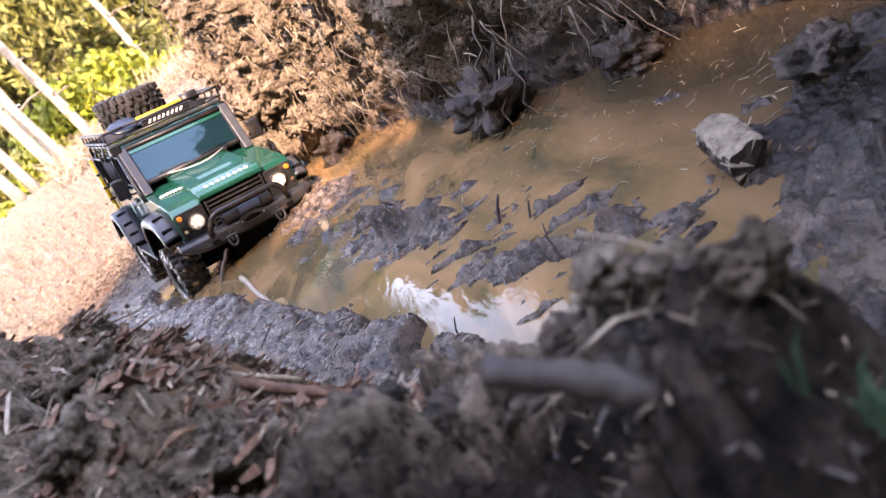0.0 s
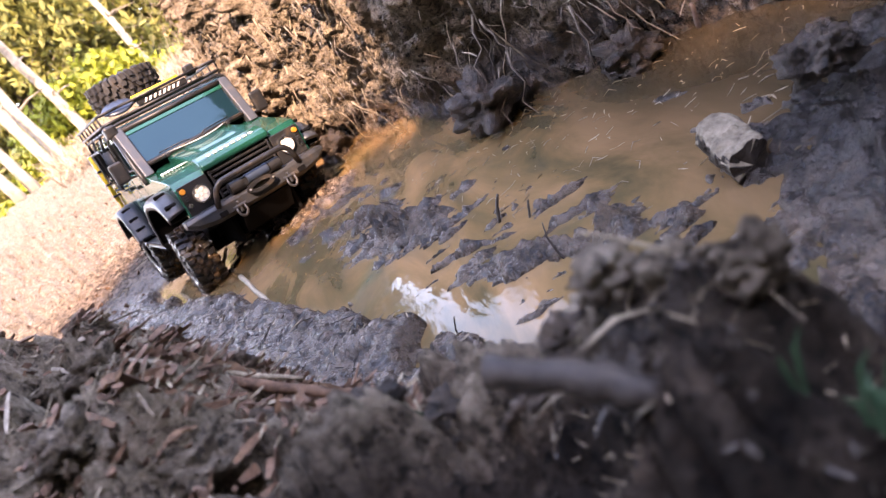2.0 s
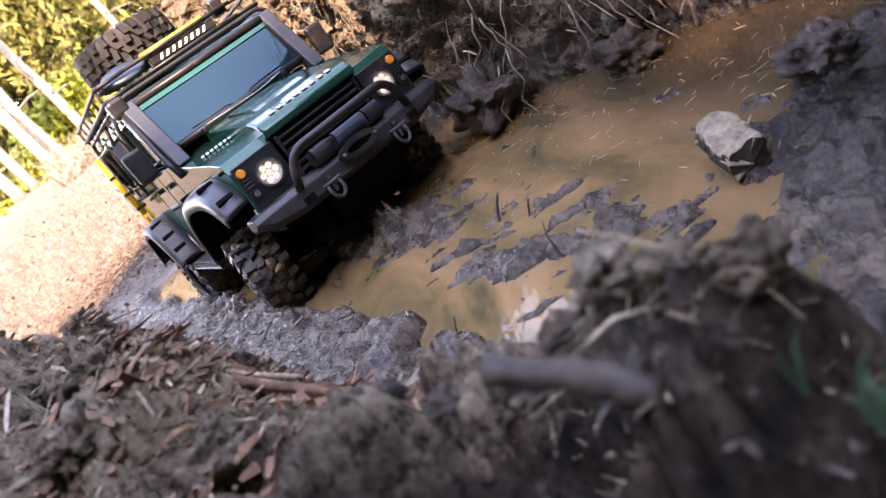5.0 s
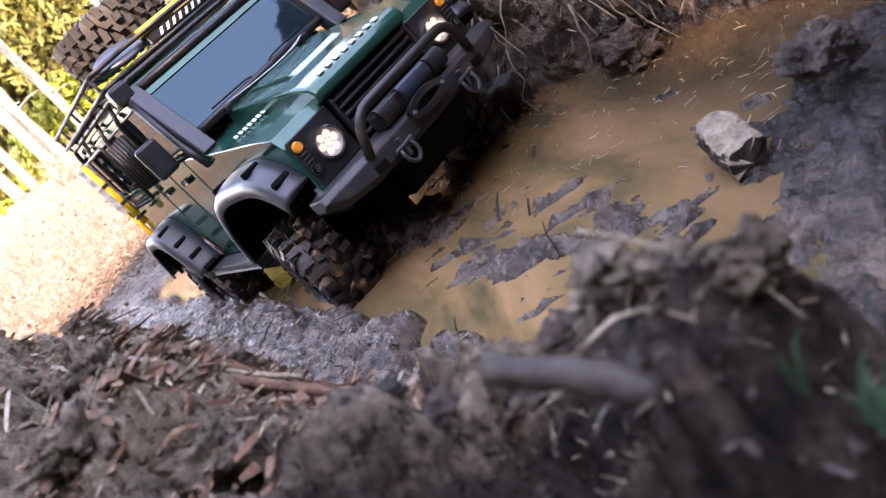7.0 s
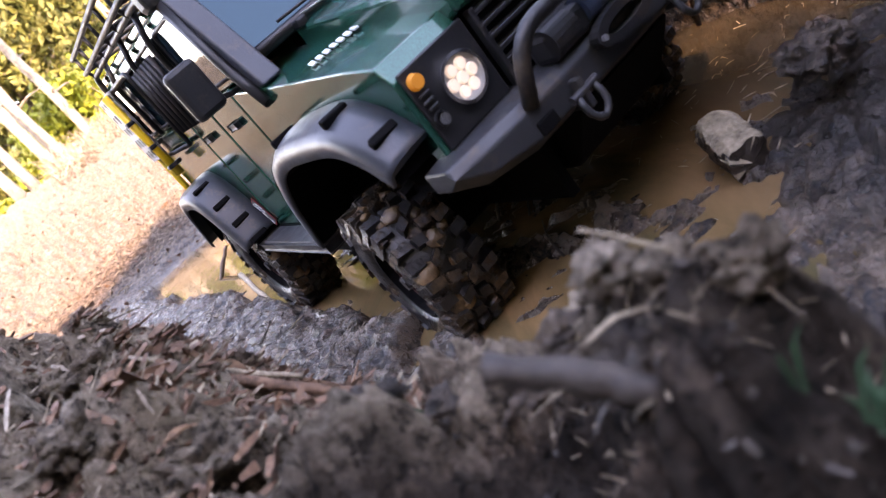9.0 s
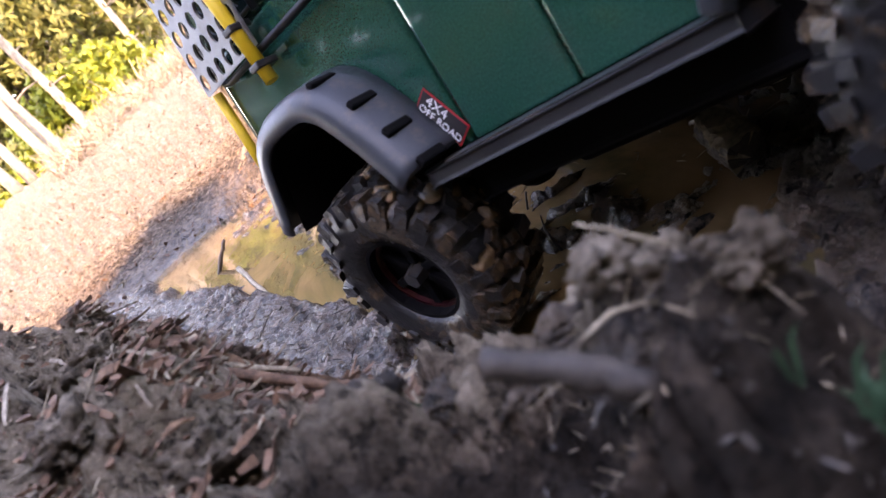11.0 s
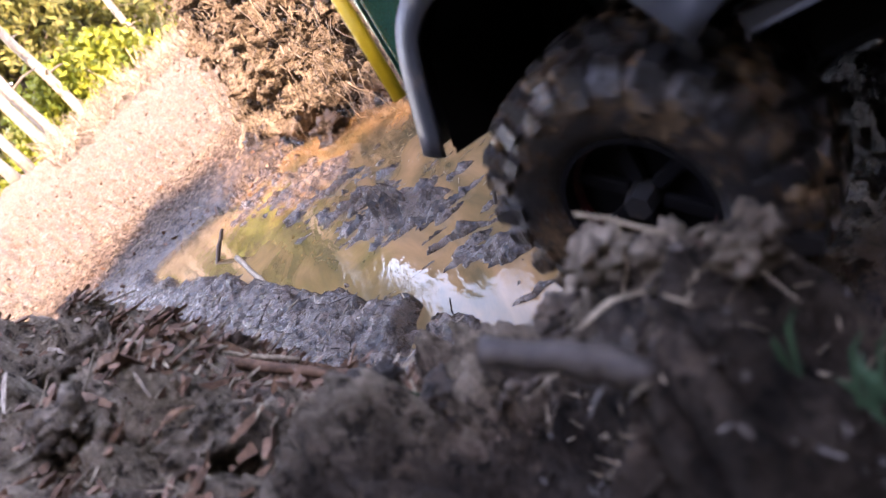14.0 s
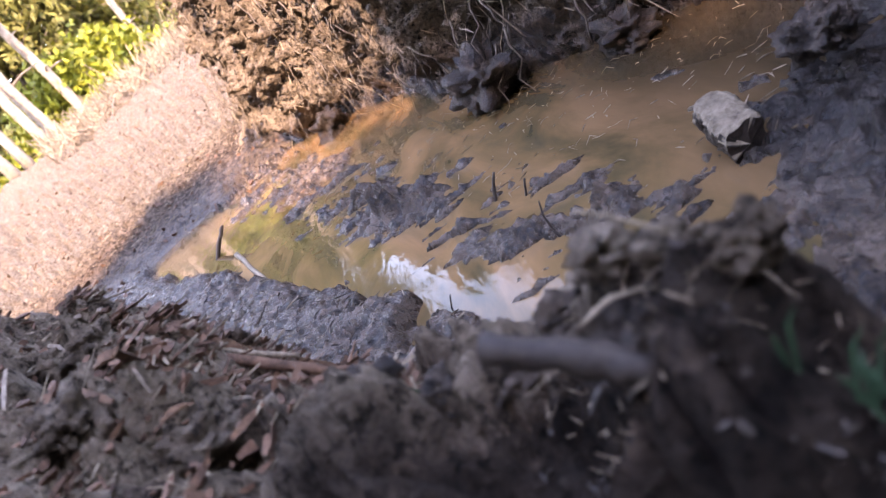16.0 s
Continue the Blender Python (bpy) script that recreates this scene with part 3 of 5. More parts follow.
for x, y, w, tall, seed in ((-2.4, -2.2, 0.5, 0.7, 81), (-3.2, -2.6, 0.6, 0.8, 82), (-1.9, -3.8, 0.6, 0.8, 83), (-3.4, -0.8, 0.5, 0.6, 84)):
    bush(x, y, w, tall, seed, NEEDLES, "dull green undergrowth at the wood's edge", 2500, 0.05)


# ---- the truck ----
def paint():
    m = material("green_paint", (0.004, 0.085, 0.052), 0.25, 0.3, 0.35, 0.5)
    n, link, b = nodes_of(m)
    c = coords(m)
    dust, flake = noise_tex(m, 22, 7, 0.7, c), noise_tex(m, 900, 2, 0.5, c)
    base = ramp(m, flake.outputs[0], [(0.35, (0.0018, 0.054, 0.038)), (0.7, (0.0045, 0.090, 0.062))])
    film = ramp(m, dust.outputs[0], [(0.58, grey(0)), (0.85, grey(0.12))])
    link(mix(m, film, base, (0.20, 0.15, 0.10)), b.inputs["Base Color"])
    link(ramp(m, dust.outputs[0], [(0.4, grey(0.12)), (0.8, grey(0.30))]), b.inputs["Roughness"])
    return m


def trim(name, color, rough, mud=0.35, scale=40, metal=0.0, start=0.55):
    m = material(name, color, rough, metal, 0.35)
    n, link, b = nodes_of(m)
    c = coords(m)
    t, g = noise_tex(m, scale, 7, 0.68, c), noise_tex(m, 600, 3, 0.6, c)
    f = ramp(m, t.outputs[0], [(start, grey(0)), (start + 0.16, grey(mud))])
    link(mix(m, f, color, (0.19, 0.125, 0.075)), b.inputs["Base Color"])
    link(ramp(m, t.outputs[0], [(0.35, grey(rough)), (0.75, grey(min(0.9, rough + 0.25)))]), b.inputs["Roughness"])
    bump(m, g.outputs[0], 0.25, 0.0006)
    return m


GREEN = paint()
BLACK = trim("black_plastic", (0.012, 0.0125, 0.014), 0.34, 0.25)
FLARE = trim("satin_black_flare", (0.034, 0.039, 0.047), 0.28, 0.30, 55)
STEEL = trim("grey_bumper_metal", (0.036, 0.038, 0.042), 0.34, 0.30, 45, 0.35)
# near-black that puts the shade of arches, rims and belly into the colour
DARK = material("shade_black", (0.0035, 0.0035, 0.004), 0.85, 0.0, 0.08)
GLASS = material("sky_tinted_window_glass", (0.003, 0.014, 0.020), 0.04, 0.0, 0.5)
nodes_of(GLASS)[2].inputs["IOR"].default_value = 1.5
# blue of the mirrored sky painted in through the reflection's tint
nodes_of(GLASS)[2].inputs["Specular Tint"].default_value = (0.50, 0.82, 0.95, 1)
CHROME = material("chrome_reflector", (0.85, 0.85, 0.86), 0.16, 1.0)
WHITE = material("white_badge", (0.80, 0.80, 0.78), 0.45)
YELLOW = trim("yellow_plastic", (0.72, 0.44, 0.02), 0.42, 0.3)
NAVY = material("dark_blue_plastic", (0.020, 0.032, 0.055), 0.35)
REDM = trim("red_ring", (0.030, 0.0015, 0.003), 0.4, 0.25, 90, 0.0, 0.50)
SILVER = trim("silver_plate", (0.30, 0.30, 0.30), 0.42, 0.3, 50, 0.7)
CABLE = material("grey_cable", (0.42, 0.43, 0.42), 0.5)
STICKER = material("sticker_black", (0.02, 0.018, 0.018), 0.4)
STICKER_RED = material("sticker_red", (0.42, 0.015, 0.02), 0.45)
LED = material("led_cell", (0.62, 0.60, 0.54), 0.3)
nodes_of(LED)[2].inputs["Emission Color"].default_value = (1.0, 0.93, 0.80, 1)
nodes_of(LED)[2].inputs["Emission Strength"].default_value = 0.03
AMBER = material("amber_lens", (0.42, 0.17, 0.03), 0.25)
nodes_of(AMBER)[2].inputs["Emission Color"].default_value = (1.0, 0.42, 0.06, 1)
nodes_of(AMBER)[2].inputs["Emission Strength"].default_value = 0.012


def rubber():
    m = material("muddy_tyre_rubber", (0.02, 0.02, 0.02), 0.5)
    n, link, b = nodes_of(m)
    c = coords(m)
    t, g = noise_tex(m, 38, 7, 0.7, c), noise_tex(m, 300, 4, 0.7, c)
    f = ramp(m, t.outputs[0], [(0.49, grey(0)), (0.60, grey(0.75))])
    col = ramp(m, g.outputs[0], [(0.3, (0.020, 0.013, 0.008)), (0.7, (0.150, 0.092, 0.050))])
    link(mix(m, f, (0.009, 0.009, 0.010), col), b.inputs["Base Color"])
    link(ramp(m, t.outputs[0], [(0.4, grey(0.42)), (0.62, grey(0.16))]), b.inputs["Roughness"])
    bump(m, g.outputs[0], 0.6, 0.0015)
    return m


RUBBER = rubber()
SPARE_RUBBER = trim("spare_tyre_rubber", (0.020, 0.020, 0.021), 0.6, 0.15)
CAKED = speckled("caked_wet_mud", (0.070, 0.042, 0.022), (0.28, 0.175, 0.095), 120, 0.2, 0.002)
nodes_of(CAKED)[2].inputs["Specular IOR Level"].default_value = 0.55


def block(x0, x1, y0, y1, z0, z1, bev=0.0015, bm=None):
    keep = bm is not None
    bm = bm or bmesh.new()
    v = bmesh.ops.create_cube(bm, size=1)["verts"]
    for q in v:
        q.co = Vector(((x0 + x1) / 2 + q.co.x * (x1 - x0), (y0 + y1) / 2 + q.co.y * (y1 - y0), (z0 + z1) / 2 + q.co.z * (z1 - z0)))
    if bev:
        bmesh.ops.bevel(bm, geom=list({e for q in v for e in q.link_edges}), offset=bev, segments=2, profile=0.5, affect="EDGES")
    return bm


def prism(profile, y0, y1, bev=0.0025, axis="y"):
    """A solid from an outline in the x-z plane, drawn out across y, with rounded edges."""
    bm = bmesh.new()
    y0, y1 = min(y0, y1), max(y0, y1)
    a = [bm.verts.new((x, y0, z)) for x, z in profile]
    b = [bm.verts.new((x, y1, z)) for x, z in profile]
    bm.faces.new(a), bm.faces.new(b[::-1])
    for i in range(len(a)):
        j = (i + 1) % len(a)
        bm.faces.new((a[j], a[i], b[i], b[j]))
    bmesh.ops.recalc_face_normals(bm, faces=bm.faces)
    if bev:
        bmesh.ops.bevel(bm, geom=bm.edges[:], offset=bev, segments=3, profile=0.5, affect="EDGES", clamp_overlap=True)
    for f in bm.faces:
        f.smooth = len(f.verts) <= 4 and f.calc_area() < 4e-5
    return bm


def disc(bm, centre, radius, depth, axis="x", sides=24, top=None):
    m = Matrix.Translation(centre) @ (pose(0, 0, 0, 0, 90, 0) if axis == "x" else pose(0, 0, 0, 90, 0, 0) if axis == "y" else Matrix())
    bmesh.ops.create_cone(bm, cap_ends=True, segments=sides, radius1=radius, radius2=radius if top is None else top, depth=depth, matrix=m)
    return bm


def rod(pts, r, sides=8, bm=None):
    """A tube with rounded corners."""
    bm = bm or bmesh.new()
    pts = [Vector(p) for p in pts]
    out = [pts[0]]
    for a, b, c in zip(pts, pts[1:], pts[2:]):
        k = min((b - a).length, (c - b).length, r * 6) * 0.45
        p, q = b + (a - b).normalized() * k, b + (c - b).normalized() * k
        out += [p, (p + q) * 0.25 + b * 0.5, q]
    out.append(pts[-1])
    tube(bm, out, [r] * len(out), sides)
    return bm


def ring(bm, centre, r_in, r_out, depth, axis="x", sides=28):
    """A flat washer with thickness."""
    c = Vector(centre)
    def pt(r, a, d):
        u, v = r * math.cos(a), r * math.sin(a)
        return c + (Vector((d, u, v)) if axis == "x" else Vector((u, d, v)))
    rows = [[bm.verts.new(pt(r, 2 * math.pi * k / sides, d)) for k in range(sides)] for r, d in ((r_in, -depth / 2), (r_in, depth / 2), (r_out, depth / 2), (r_out, -depth / 2))]
    for a, b in zip(rows, rows[1:] + rows[:1]):
        for k in range(sides):
            bm.faces.new((a[k], a[(k + 1) % sides], b[(k + 1) % sides], b[k]))
    bmesh.ops.recalc_face_normals(bm, faces=bm.faces)
    return bm


R_TYRE, W_TYRE, R_RIM = 0.0590, 0.046, 0.0285


def tyre_mesh():
    """A fat off-road tyre: rounded carcass, sidewall ribs and three rows of chunky lugs."""
    bm = bmesh.new()
    prof = [(R_RIM, -0.019), (0.034, -0.0215), (0.044, -0.0225), (0.051, -0.020), (0.0535, -0.013), (0.0540, 0.0), (0.0535, 0.013), (0.051, 0.020), (0.044, 0.0225), (0.034, 0.0215), (R_RIM, 0.019)]
    n = 48
    rows = [[bm.verts.new((r * math.cos(2 * math.pi * k / n), y, r * math.sin(2 * math.pi * k / n))) for k in range(n)] for r, y in prof]
    for a, b in zip(rows, rows[1:] + rows[:1]):
        for k in range(n):
            bm.faces.new((a[k], b[k], b[(k + 1) % n], a[(k + 1) % n])).smooth = True

    def lug(ang, y, half_y, half_t, base, top, skew, tilt=0.0):
        m = pose(0, 0, 0, 0, -math.degrees(ang), 0)
        v = []
        for rr, k in ((base, 1.0), (top, 0.82)):
            for sy, st in ((-1, -1), (1, -1), (1, 1), (-1, 1)):
                yy = y + sy * half_y * k
                v.append(bm.verts.new(m @ Vector((rr - tilt * abs(yy) ** 2, yy, st * half_t * k + skew * (yy - y)))))
        for f in ((0, 1, 5, 4), (1, 2, 6, 5), (2, 3, 7, 6), (3, 0, 4, 7), (4, 5, 6, 7)):
            bm.faces.new([v[i] for i in f])
    count = 26
    for k in range(count):
        a = 2 * math.pi * k / count
        odd = k % 2
        lug(a, -0.0045, 0.0042, 0.0040, 0.052, R_TYRE, 0.5 if odd else -0.2)
        lug(a + 0.12, 0.0045, 0.0042, 0.0040, 0.052, R_TYRE, 0.5 if odd else -0.2)
        for s in (-1, 1):
            lug(a + 0.06 + (0.03 if odd else 0), s * (0.0165 if odd else 0.0155), 0.0062, 0.0038, 0.049, R_TYRE - 0.0012, 0.15 * s)
            # shoulder blocks that run down the sidewall
            m = pose(0, 0, 0, 0, -math.degrees(a + 0.06), 0)
            q = []
            for rr, yy in ((0.0555, 0.0205), (0.043 if odd else 0.047, 0.0245)):
                for dy, st in ((0, -1), (0, 1), (-0.004, 1), (-0.004, -1)):
                    q.append(bm.verts.new(m @ Vector((rr, s * (yy + dy), st * 0.0030))))
            for f in ((0, 1, 5, 4), (1, 2, 6, 5), (3, 0, 4, 7), (0, 1, 2, 3), (4, 5, 6, 7)):
                bm.faces.new([q[i] for i in f])
    bmesh.ops.recalc_face_normals(bm, faces=bm.faces)
    return bm


def mud_cake(seed):
    """Wet clods packed between the lugs of a tyre."""
    rng = random.Random(seed)
    bm = bmesh.new()
    for k in range(46):
        a, y = rng.uniform(0, 2 * math.pi), rng.uniform(-0.019, 0.019)
        r, size = 0.0555 - 14 * y * y + rng.uniform(-0.001, 0.0015), rng.uniform(0.0030, 0.0066)
        m = Matrix.Translation((r * math.cos(a), y, r * math.sin(a))) @ pose(0, 0, 0, 0, -math.degrees(a), 0)
        made = bmesh.ops.create_icosphere(bm, subdivisions=2, radius=1.0)["verts"]
        sx, sy, sz = size * 0.65, size * rng.uniform(0.7, 1.3), size * rng.uniform(0.7, 1.3)
        off = Vector((k * 1.7, seed, 0))
        for v in made:
            f = 1 + 0.5 * noise.noise(v.co * 1.6 + off)
            v.co = m @ Vector((v.co.x * sx * f, v.co.y * sy * f, v.co.z * sz * f))
    for f in bm.faces:
        f.smooth = True
    return bm


def build_wheel(parent, side):
    wheel = new("wheel")
    wheel.parent = parent
    bm = tyre_mesh()
    part("tyre", bm, RUBBER, wheel, "chunky mud-caked black off-road tyre")
    part("mud_cake", mud_cake(5 + side), CAKED, wheel, "wet brown mud packed between the lugs")["kind"] = "stuff"
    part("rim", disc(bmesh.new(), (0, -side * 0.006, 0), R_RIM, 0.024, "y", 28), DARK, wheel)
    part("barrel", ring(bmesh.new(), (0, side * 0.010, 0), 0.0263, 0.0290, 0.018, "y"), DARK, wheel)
    part("beadlock_ring", ring(bmesh.new(), (0, side * 0.0115, 0), 0.0242, 0.0262, 0.003, "y"), REDM, wheel, "dull red beadlock ring")
    for k in range(6):
        a = k * math.pi / 3
        m = pose(0, side * 0.0100, 0, 0, math.degrees(a), 0)
        bm = block(-0.0026, 0.0026, -0.002, 0.002, 0.006, 0.0245, 0.0008)
        bmesh.ops.transform(bm, matrix=m, verts=bm.verts)
        part("spoke", bm, DARK, wheel)
    bm = disc(bmesh.new(), (0, side * 0.014, 0), 0.0065, 0.010, "y", 6, 0.0050)
    part("hub_nut", bm, BLACK, wheel)
    return wheel


def letter_bars(name, count, start, across, size, lean, mat, parent, normal_up, label):
    """A word of a maker's name, kept as plain bars."""
    bm = bmesh.new()
    start, across, up = Vector(start), Vector(across), Vector(normal_up)
    for k in range(count):
        p = start + across * k
        w = across.normalized() * size[0]
        tall = Vector(lean) * size[1]
        v = [bm.verts.new(p + w * i + tall * j + up * h) for h in (0, 0.0009) for i, j in ((0, 0), (1, 0), (1, 1), (0, 1))]
        for f in ((4, 5, 6, 7), (0, 1, 5, 4), (1, 2, 6, 5), (2, 3, 7, 6), (3, 0, 4, 7)):
            bm.faces.new([v[i] for i in f])
    bmesh.ops.recalc_face_normals(bm, faces=bm.faces)
    return part(name, bm, mat, parent, label)


def flare_mesh(path, s, y0=0.099, y1=0.1255):
    """A wheel-arch flare: a rolled band swept along the arch."""
    bm = bmesh.new()
    fine = []
    for a, b in zip(path, path[1:]):
        for k in range(5):
            fine.append((a[0] + (b[0] - a[0]) * k / 5, a[1] + (b[1] - a[1]) * k / 5))
    fine.append(path[-1])
    for _ in range(3):
        fine = [fine[0]] + [((p[0] + 2 * q[0] + r[0]) / 4, (p[1] + 2 * q[1] + r[1]) / 4) for p, q, r in zip(fine, fine[1:], fine[2:])] + [fine[-1]]
    rows = []
    n = len(fine)
    for i, p in enumerate(fine):
        a, b = fine[max(i - 1, 0)], fine[min(i + 1, n - 1)]
        dx, dz = b[0] - a[0], b[1] - a[1]
        l = math.hypot(dx, dz)
        nx, nz = -dz / l, dx / l
        if nx * (p[0] - sum(q[0] for q in fine) / n) + nz * (p[1] - 0.06) < 0:
            nx, nz = -nx, -nz
        sec = ((y0, 0.013), (y0 + 0.012, 0.0125), (y1 - 0.006, 0.0105), (y1 - 0.001, 0.007), (y1, 0.002), (y1, -0.0035), (y1 - 0.0018, -0.004), (y1 - 0.0018, 0.004), (y0 + 0.006, 0.0085), (y0, 0.009))
        rows.append([bm.verts.new((p[0] + nx * o, s * y, p[1] + nz * o)) for y, o in sec])
    m = len(rows[0])
    for a, b in zip(rows, rows[1:]):
        for k in range(m):
            bm.faces.new((a[k], a[(k + 1) % m], b[(k + 1) % m], b[k])).smooth = True
    bm.faces.new(rows[0]), bm.faces.new(rows[-1][::-1])
    bmesh.ops.recalc_face_normals(bm, faces=bm.faces)
    return bm


FRONT_ARCH = [(-0.116, 0.092), (-0.104, 0.126), (-0.082, 0.150), (-0.054, 0.159), (0.014, 0.160), (0.038, 0.150), (0.054, 0.134)]
REAR_ARCH = [(-0.276, 0.092), (-0.290, 0.118), (-0.305, 0.140), (-0.320, 0.148), (-0.356, 0.147), (-0.372, 0.138), (-0.390, 0.098)]


def liner_mesh(path, y0, y1):
    """The inside of a wheel arch, its shade carried by the near-black colour."""
    bm = bmesh.new()
    rows = [[bm.verts.new((x, y, z + d)) for d in (-0.0015, 0.001)] for x, z in path for y in (y0, y1)]
    for i in range(0, len(rows) - 2, 2):
        for k in (0, 1):
            bm.faces.new((rows[i][k], rows[i + 1][k], rows[i + 3][k], rows[i + 2][k]))
    bmesh.ops.recalc_face_normals(bm, faces=bm.faces)
    return bm


def build_truck():
    root = tagged(new("toy_truck"), "muddy dark green scale off-road truck with black trim and roof rack", "toy truck")

    def add(name, bm, mat, label="", parent=root):
        return part(name, bm, mat, parent, label)
    # bodywork
    hood = [(0.060, 0.170), (0.071, 0.174), (0.0715, 0.181), (0.0650, 0.1875), (0.045, 0.1935), (-0.084, 0.2105), (-0.084, 0.180)]
    add("hood", prism(hood, -0.054, 0.054, 0.003), GREEN)
    add("hood_bulge", prism([(0.030, 0.1935), (0.010, 0.2005), (-0.060, 0.2095), (-0.075, 0.2085)], -0.030, 0.030, 0.002), GREEN)
    for s in (-1, 1):
        wing = [(0.058, 0.112), (0.064, 0.116), (0.0645, 0.168), (0.058, 0.1785), (0.03, 0.1840), (-0.085, 0.1985), (-0.122, 0.2040), (-0.122, 0.090), (-0.117, 0.090), (-0.105, 0.124),
                (-0.083, 0.1485), (-0.054, 0.1575), (0.014, 0.1585), (0.037, 0.1485), (0.053, 0.130), (0.056, 0.112)]
        add("wing", prism(wing, s * 0.0525, s * 0.100, 0.0055), GREEN)
        add("door", prism([(-0.1235, 0.092), (-0.1235, 0.207), (-0.1890, 0.207), (-0.1890, 0.092)], s * 0.085, s * 0.1000, 0.0025), GREEN)
        add("rear_door", prism([(-0.1905, 0.092), (-0.1905, 0.207), (-0.2560, 0.207), (-0.2560, 0.092)], s * 0.085, s * 0.1000, 0.0025), GREEN)
        quarter = [(-0.2575, 0.092), (-0.2575, 0.207), (-0.418, 0.207), (-0.418, 0.112), (-0.394, 0.098), (-0.374, 0.140), (-0.356, 0.1490), (-0.320, 0.1495), (-0.304, 0.1415), (-0.288, 0.118), (-0.2745, 0.092)]
        add("quarter_panel", prism(quarter, s * 0.085, s * 0.1000, 0.0025), GREEN)
        for h in ((-0.155, 0.185), (-0.232, 0.185)):
            add("door_handle", block(h[0] - 0.008, h[0] + 0.008, s * 0.0995, s * 0.1035, h[1] - 0.002, h[1] + 0.002, 0.001), BLACK)
        upper = prism([(-0.0865, 0.2075), (-0.114, 0.271), (-0.418, 0.271), (-0.418, 0.2075)], s * 0.086, s * 0.0965, 0.002)
        add("cab_side", upper, GREEN)
        for win in ([(-0.102, 0.2125), (-0.121, 0.2625), (-0.170, 0.2625), (-0.170, 0.2125)], [(-0.180, 0.2125), (-0.180, 0.2625), (-0.245, 0.2625), (-0.245, 0.2125)],
                    [(-0.256, 0.2125), (-0.256, 0.2625), (-0.404, 0.2625), (-0.404, 0.2125)]):
            pane = add("side_window", prism(win, s * 0.0955, s * 0.0982, 0.0005), GLASS, "dark glossy side window")
            pts = [(x, s * 0.0985, z) for x, z in win]
            add("window_seal", rod(pts + [pts[0]], 0.0014, 6), BLACK, "", pane)
        # flares with dark slots
        for path, name in ((FRONT_ARCH, "front_flare"), (REAR_ARCH, "rear_flare")):
            fl = add(name, flare_mesh(path, s, 0.099, 0.1255 if name == "front_flare" else 0.133), FLARE, "satin black wheel-arch flare")
            ends = (((0.0515, 0.1535, -48), (0.020, 0.1705, -8), (-0.060, 0.1695, 8), (-0.0985, 0.152, 48)) if name == "front_flare" else ((-0.2664, 0.0978, -62), (-0.2764, 0.1165, -61), (-0.2883, 0.1353, -56), (-0.3072, 0.1539, -28)))
            for x, z, turn in ends:
                bm = block(-0.0026, 0.0026, -0.0085, 0.0085, -0.0030, 0.0022, 0.0012)
                bmesh.ops.transform(bm, matrix=pose(x, s * (0.1125 if name == "front_flare" else 0.1180), z, 0, -turn, 0), verts=bm.verts)
                part("slot", bm, DARK, fl)
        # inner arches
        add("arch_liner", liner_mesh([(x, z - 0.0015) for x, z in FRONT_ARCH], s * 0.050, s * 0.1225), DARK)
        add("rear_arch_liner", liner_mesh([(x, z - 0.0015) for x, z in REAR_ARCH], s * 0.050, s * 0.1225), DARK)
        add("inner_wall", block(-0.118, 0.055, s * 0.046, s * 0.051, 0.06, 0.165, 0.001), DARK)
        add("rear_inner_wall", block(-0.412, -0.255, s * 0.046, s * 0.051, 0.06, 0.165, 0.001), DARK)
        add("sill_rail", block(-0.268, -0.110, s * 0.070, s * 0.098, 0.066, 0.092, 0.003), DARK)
        # lamp cluster
        panel = add("lamp_panel", prism([(0.0, -0.021), (0.0025, -0.021), (0.0025, 0.0215), (0.0, 0.0215)], -0.0225, 0.0225, 0.001), BLACK)
        bmd = bmesh.new()
        bmd.from_mesh(panel.data)
        bmesh.ops.transform(bmd, matrix=pose(0.0642, s * 0.0745, 0.1495), verts=bmd.verts)
        bmd.to_mesh(panel.data)
        bmd.free()
        lamp = add("headlight", ring(bmesh.new(), (0.0680, s * 0.0705, 0.150), 0.0110, 0.0128, 0.004), CHROME, "round lit headlight")
        part("reflector", disc(bmesh.new(), (0.0668, s * 0.0705, 0.150), 0.0113, 0.0015), CABLE, lamp)
        for k in range(7):
            a = k * math.pi / 3
            o = (0.0, 0.0) if k == 6 else (0.0066 * math.cos(a), 0.0066 * math.sin(a))
            part("led_cell", disc(bmesh.new(), (0.0682, s * 0.0705 + o[0], 0.150 + o[1]), 0.0034, 0.0018, "x", 10, 0.0027), LED, lamp)
        add("indicator", disc(bmesh.new(), (0.0680, s * 0.0915, 0.1635), 0.0044, 0.004, "x", 18, 0.0034), AMBER, "glowing amber indicator")
        side = add("side_light", disc(bmesh.new(), (0.0678, s * 0.0915, 0.1425), 0.0036, 0.003, "x", 16, 0.0028), CHROME)
        part("bezel", ring(bmesh.new(), (0.0672, s * 0.0915, 0.1425), 0.0036, 0.0046, 0.003, "x", 18), BLACK, side)
        for k in range(3):
            add("vent_bar", block(0.0664, 0.0682, s * 0.0915 - 0.0034, s * 0.0915 + 0.0034, 0.1488 + 0.0036 * k, 0.1502 + 0.0036 * k, 0.0005), STEEL)
        # side step
        stepb = add("side_step", block(-0.270, -0.114, s * 0.098, s * 0.122, 0.0845, 0.0915, 0.0015), BLACK)
        part("tread_plate", block(-0.258, -0.118, s * 0.102, s * 0.120, 0.0917, 0.0927, 0.0004), STEEL, stepb)
